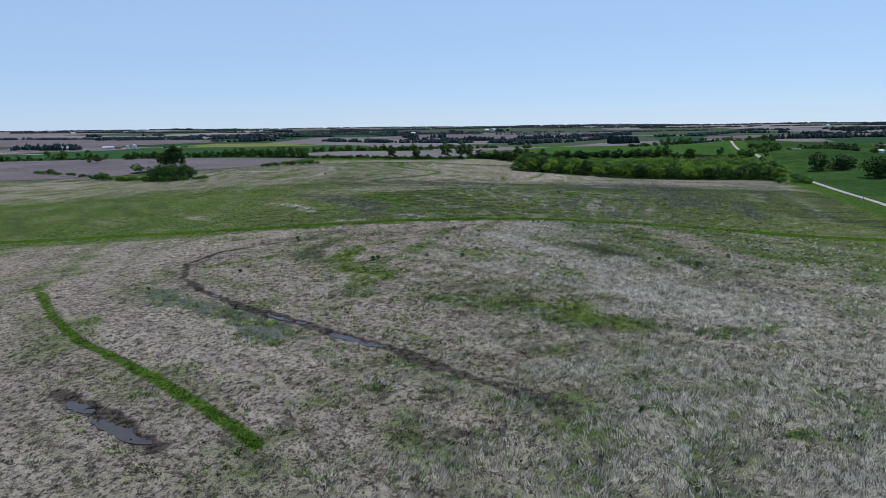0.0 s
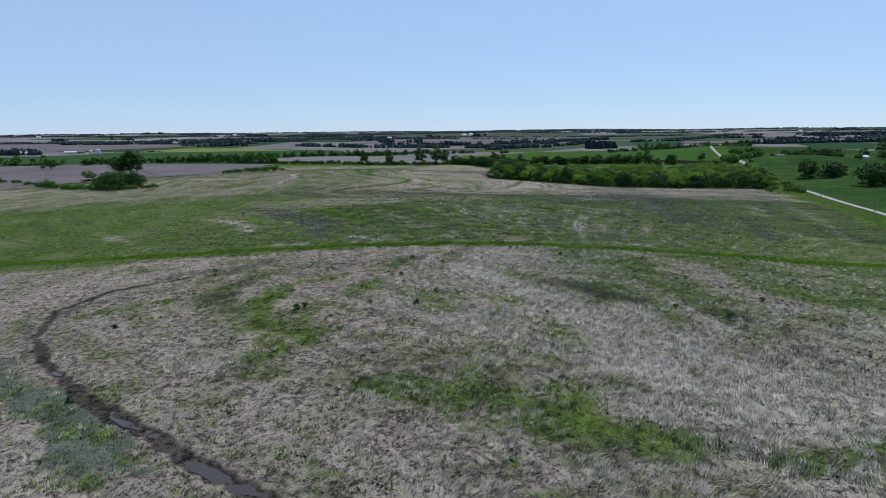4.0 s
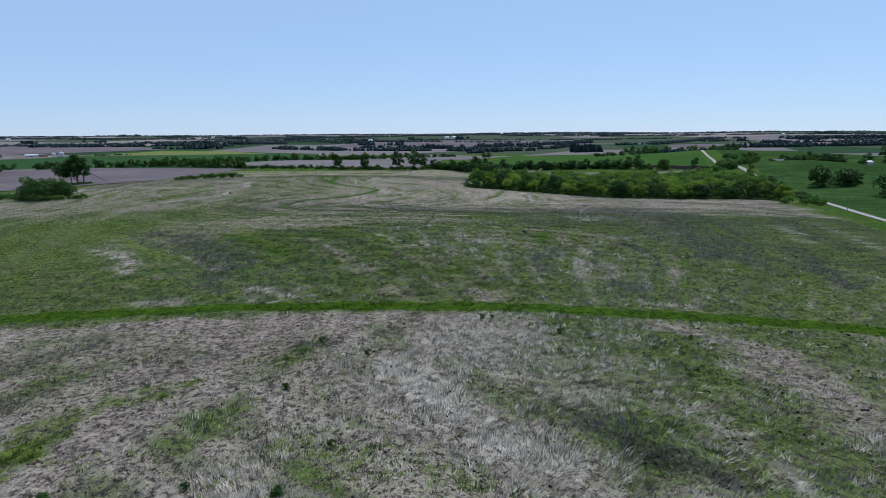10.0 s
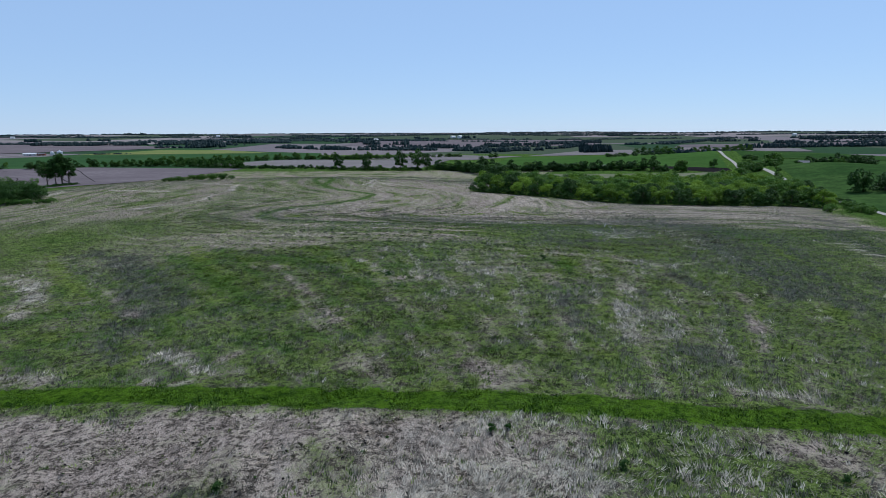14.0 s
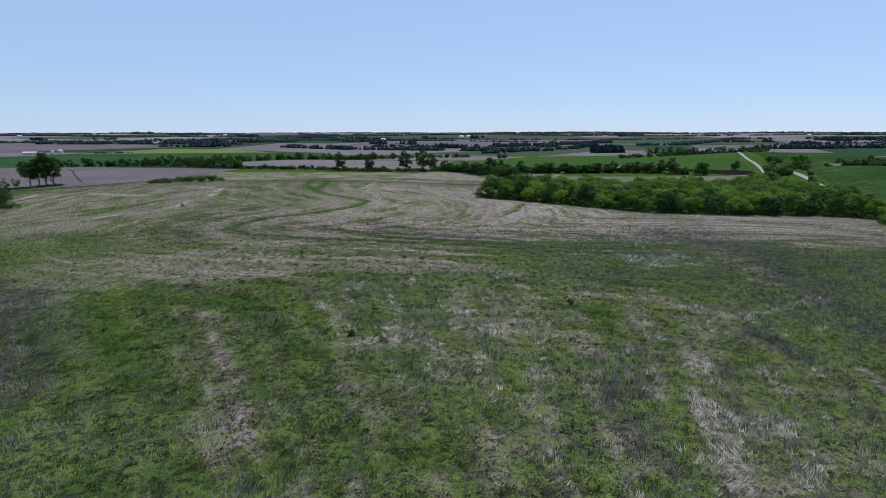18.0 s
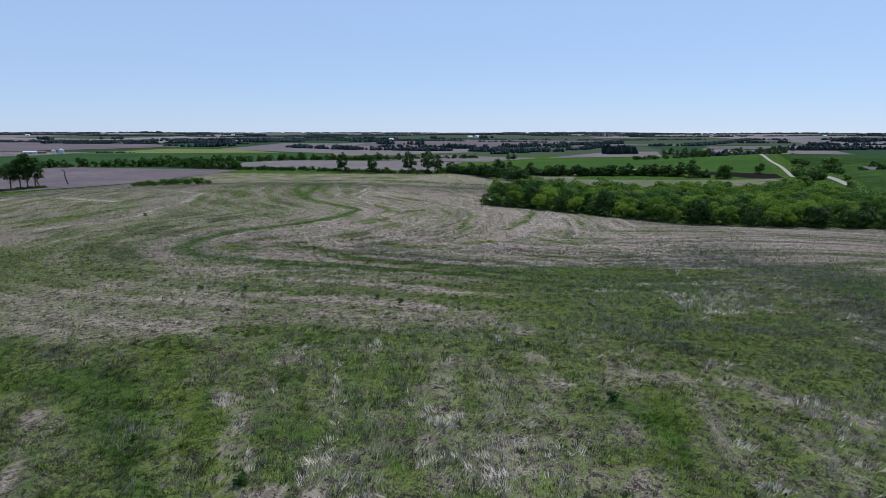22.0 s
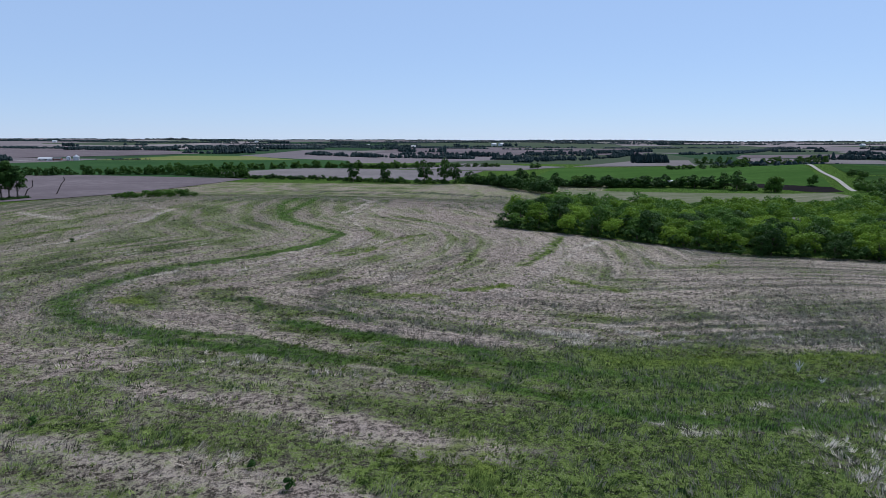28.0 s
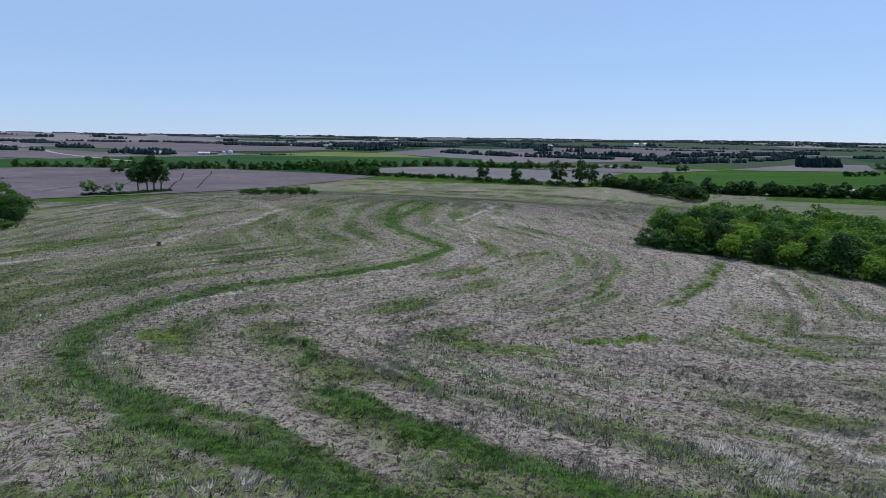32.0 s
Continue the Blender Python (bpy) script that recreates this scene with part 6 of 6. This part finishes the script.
# ---- grass on the field ----
def blades(name, label, material, want, count, seed, tall, width, lay, per=3, near=30, far_end=345, wide=20, turn=0.75, size=0.14, tint=("yellow", "track")):
    """Tufts of bent blades, thickest where that cover has its share."""
    rnd_ = np.random.default_rng(seed)
    total = count * 16
    y = near + (far_end - near) * rnd_.random(total) ** 1.25
    x = rnd_.normal(0, 1, total) * (wide + 0.11 * y)
    reach = 51 + wide * 2.2
    keep = (np.abs(x) < reach) & (x > -40 - 0.75 * y)
    x, y = x[keep], y[keep]
    share = share_at(x, y)
    edge = smooth((far_end - y) / 60) * smooth((y - near + 4) / 30 + (near < 60)) * smooth((reach - np.abs(x)) / 30)
    chance = want(share, x, y) * edge * (share["mud"] < 0.12)
    pick = rnd_.random(len(x)) < chance
    x, y = x[pick], y[pick]
    clumps = 0.25 + 0.75 * smooth((waves(x, y, 1.7, seed + 30) - 0.4) / 0.2) * (0.45 + 0.55 * smooth((waves(x, y, 4.4, seed + 60) - 0.35) / 0.3))
    pick = rnd_.random(len(x)) < clumps
    x, y = x[pick][:count], y[pick][:count]
    z = land(x, y) - 0.04
    far = 1 + 0.0012 * np.maximum(y - 150, 0)
    tone, own = rnd_.random(len(x)), rnd_.normal(0, turn, len(x))
    tone = 0.6 * tone + 0.4 * smooth((waves(x, y, 1.5, seed + 90) - 0.3) / 0.4)
    on = share_at(x, y)
    first, second = (np.clip(1.3 * on[k] - 0.45 * rnd_.random(len(x)), 0, 1) for k in tint)
    x, y, z, far, tone, own, first, second = (np.repeat(k, per) for k in (x, y, z, far, tone, own, first, second))
    n = len(x)
    a = 0.4 + 2.6 * (waves(x, y, 9.0, 77) - 0.5) + 0.9 * np.sin(x * 0.11 + np.sin(y * 0.07) * 2) + own + rnd_.normal(0, 0.3, n)
    t = tall * rnd_.uniform(0.5, 1.4, n) * far
    out = lay * rnd_.uniform(0.6, 1.2, n)
    w = width * rnd_.uniform(0.6, 1.4, n) * far
    x = x + rnd_.normal(0, size, n)
    y = y + rnd_.normal(0, size, n)
    ca, sa = np.cos(a), np.sin(a)
    foot = np.stack([x, y, z], 1)
    flank = np.stack([-sa * w, ca * w, np.zeros(n)], 1)
    tip = foot + np.stack([ca * out * t, sa * out * t, t * np.sqrt(np.clip(1 - (out * 0.85) ** 2, 0.04, 1))], 1)
    v = np.stack([foot - flank, foot + flank, tip], 1).reshape(-1, 3)
    me = fill(name, v, np.arange(len(v)).reshape(-1, 3), material)
    for key, value in (("tone", tone), ("first", first), ("second", second)):
        me.attributes.new(key, "FLOAT", "POINT").data.foreach_set("value", np.repeat(value, 3).astype(np.float32))
    return tagged(new(name, me), label, "grass", kind="stuff")


blades("dry_straw", "pale dry matted straw lying on the field", STRAW, lambda s, x, y: np.clip(0.07 + 0.75 * s["straw"] + 0.03 * s["soil"] - 0.16 * s["green"] - s["lush"] - 0.6 * s["track"] - 0.5 * s["yellow"] - 0.3 * s["dark"], 0.0, 1) * (1 - np.minimum(s["lush"] * 2, 1)), 60000, 1, 0.42, 0.034, 0.95, 7, turn=0.7, size=0.16, tint=("soil", "straw"))
blades("green_grass", "green grass and weeds coming up through stubble", GREEN_BLADES, lambda s, x, y: np.clip(1.15 * s["green"] + s["weed"] + 0.7 * s["track"] + 0.9 * s["yellow"] - s["lush"] - 0.4 * s["dark"] - 0.2, 0, 1), 110000, 2, 0.24, 0.036, 0.75, 6, turn=0.8, size=0.14)
blades("track_grass", "lush short green grass on the field track", LUSH_BLADES, lambda s, x, y: np.clip(s["lush"] - 0.25, 0, 1) * 3, 60000, 3, 0.15, 0.045, 0.6, turn=1.5)
blades("dead_weeds", "grey-brown dead weed stems standing in the field", DEAD_STEMS, lambda s, x, y: np.clip(0.12 + 0.45 * s["dark"] - 0.2 * s["soil"] - s["lush"] - 0.3 * s["yellow"], 0, 1), 80000, 4, 0.5, 0.022, 0.75, 5, turn=0.45, size=0.15)
for name, label, material, count, seed, tall, width, tint, want in (
        ("stubble_tuft", "tan dry stubble tufts on the far slope", STRAW, 34000, 21, 0.2, 0.05, ("soil", "straw"), lambda s, x, y: np.clip(0.2 + 0.7 * s["straw"] + 0.2 * s["soil"] - 0.4 * s["green"] - s["lush"] - 0.9 * s["track"] - 0.6 * s["yellow"], 0, 1) * stubble(x, y)),
        ("stubble_tuft", "grey dead stubble tufts on the far slope", TUFTS, 40000, 22, 0.26, 0.045, ("soil", "straw"), lambda s, x, y: np.clip(0.2 + 0.7 * s["dark"] - s["lush"] - 0.4 * s["track"] - 0.4 * s["yellow"], 0, 1) * stubble(x, y)),
        ("grass_tuft", "green grass tufts on the far slope", GREEN_BLADES, 52000, 23, 0.26, 0.07, ("yellow", "track"), lambda s, x, y: np.clip(1.2 * s["green"] + 0.8 * s["track"] + 0.8 * s["yellow"] - 0.2, 0, 1) * stubble(x, y))):
    blades(name, label, material, want, count, seed, tall, width, 0.6, 2, 235, 640, 75, tint=tint)


def clods(name, label, category, material, count, seed, tall, wide, x0, x1, y0, y1):
    """Dark weed clumps or earth clods dotted over the field."""
    rnd_ = np.random.default_rng(seed)
    x, y = rnd_.uniform(x0, x1, count), rnd_.uniform(y0, y1, count)
    v, f = lumpy(np.column_stack([x, y]), seed, tall, wide)
    v[:, 2] += 0.44
    return tagged(new(name, fill(name, v, f, material)), label, category, kind="stuff")


weed = tagged(new("weed_clump", fill("weed_clump", *leaves(91, 0.62, 0.42, 0.0, 8, 18, 0.11), LEAF_DARK)), "small dark green weed clump standing in the stubble", "weed", "dark weed clumps")
for x, y, s in ((-20.1, 102.4, 1.2), (-20.9, 101.2, 1.5), (-52.8, 89.0, 0.9), (-33.6, 76.4, 1.0), (-42.0, 127.3, 1.1), (11.4, 48.1, 0.9), (-42.0, 97.6, 1.0), (-9.3, 130.7, 1.0), (-6.2, 102.7, 1.1),
                (-4.0, 108.9, 0.8), (25.5, 102.4, 1.0), (30.6, 99.0, 1.3), (29.2, 134.0, 0.8), (-9.9, 118.8, 0.9), (-40.5, 123.9, 0.9), (9.5, 98.6, 0.8), (-12.1, 103.8, 0.8), (37.9, 107.8, 1.1),
                (-4.0, 126.9, 0.9), (15.6, 134.2, 1.0), (7.3, 138.9, 0.95), (8.4, 139.2, 0.7), (-6.2, 186.9, 1.3), (-2.5, 230.5, 1.1), (-15.6, 192.2, 0.8), (-25.2, 237.8, 1.0), (-93.6, 336.6, 1.8),
                (-31.8, 238.5, 0.9), (-5.9, 232.7, 0.8), (18.1, 201.5, 1.3), (12.3, 214.0, 0.8), (-28.9, 288.2, 1.0)):
    stand(weed, x, y, s, x * 71 % 360, sink=0.02)
stalks = [tube([(0, 0, -0.05), (0.12 * math.cos(a), 0.12 * math.sin(a), 0.45), (0.34 * math.cos(a), 0.34 * math.sin(a), 0.8 + 0.2 * math.sin(3 * a))], [0.035, 0.03, 0.02], 4) for a in (0.2, 1.1, 2.0, 3.1, 4.0, 4.9, 5.7)]
thistle = tagged(new("dead_weed", fill("dead_weed", [v for vs, _ in stalks for v in vs], [tuple(i + 12 * k for i in q) for k, (_, fs) in enumerate(stalks) for q in fs], PALE_STALK)), "pale dry dead weed with spread stalks in the grass", "weed", "pale dead weeds")
for x, y, s, t in ((41.7, 264.7, 1.3, 1.0), (42.2, 260.6, 1.2, 0.55)):
    stand(thistle, x, y, s, x * 53 % 360, tall=t, sink=0.02)
clods("weed_clump", "low green weed rosettes in the stubble", "weeds", LEAF_DARK, 900, 12, 0.13, 0.12, -55, 62, 36, 330)
clods("earth_clod", "dark earth clods scattered in the stubble", "clods", BLACK_SOIL, 3000, 10, 0.13, 0.1, -55, 60, 36, 141)
clods("earth_clod", "dark earth clods scattered on the slope", "clods", BLACK_SOIL, 1200, 11, 0.11, 0.08, -60, 66, 150, 330)
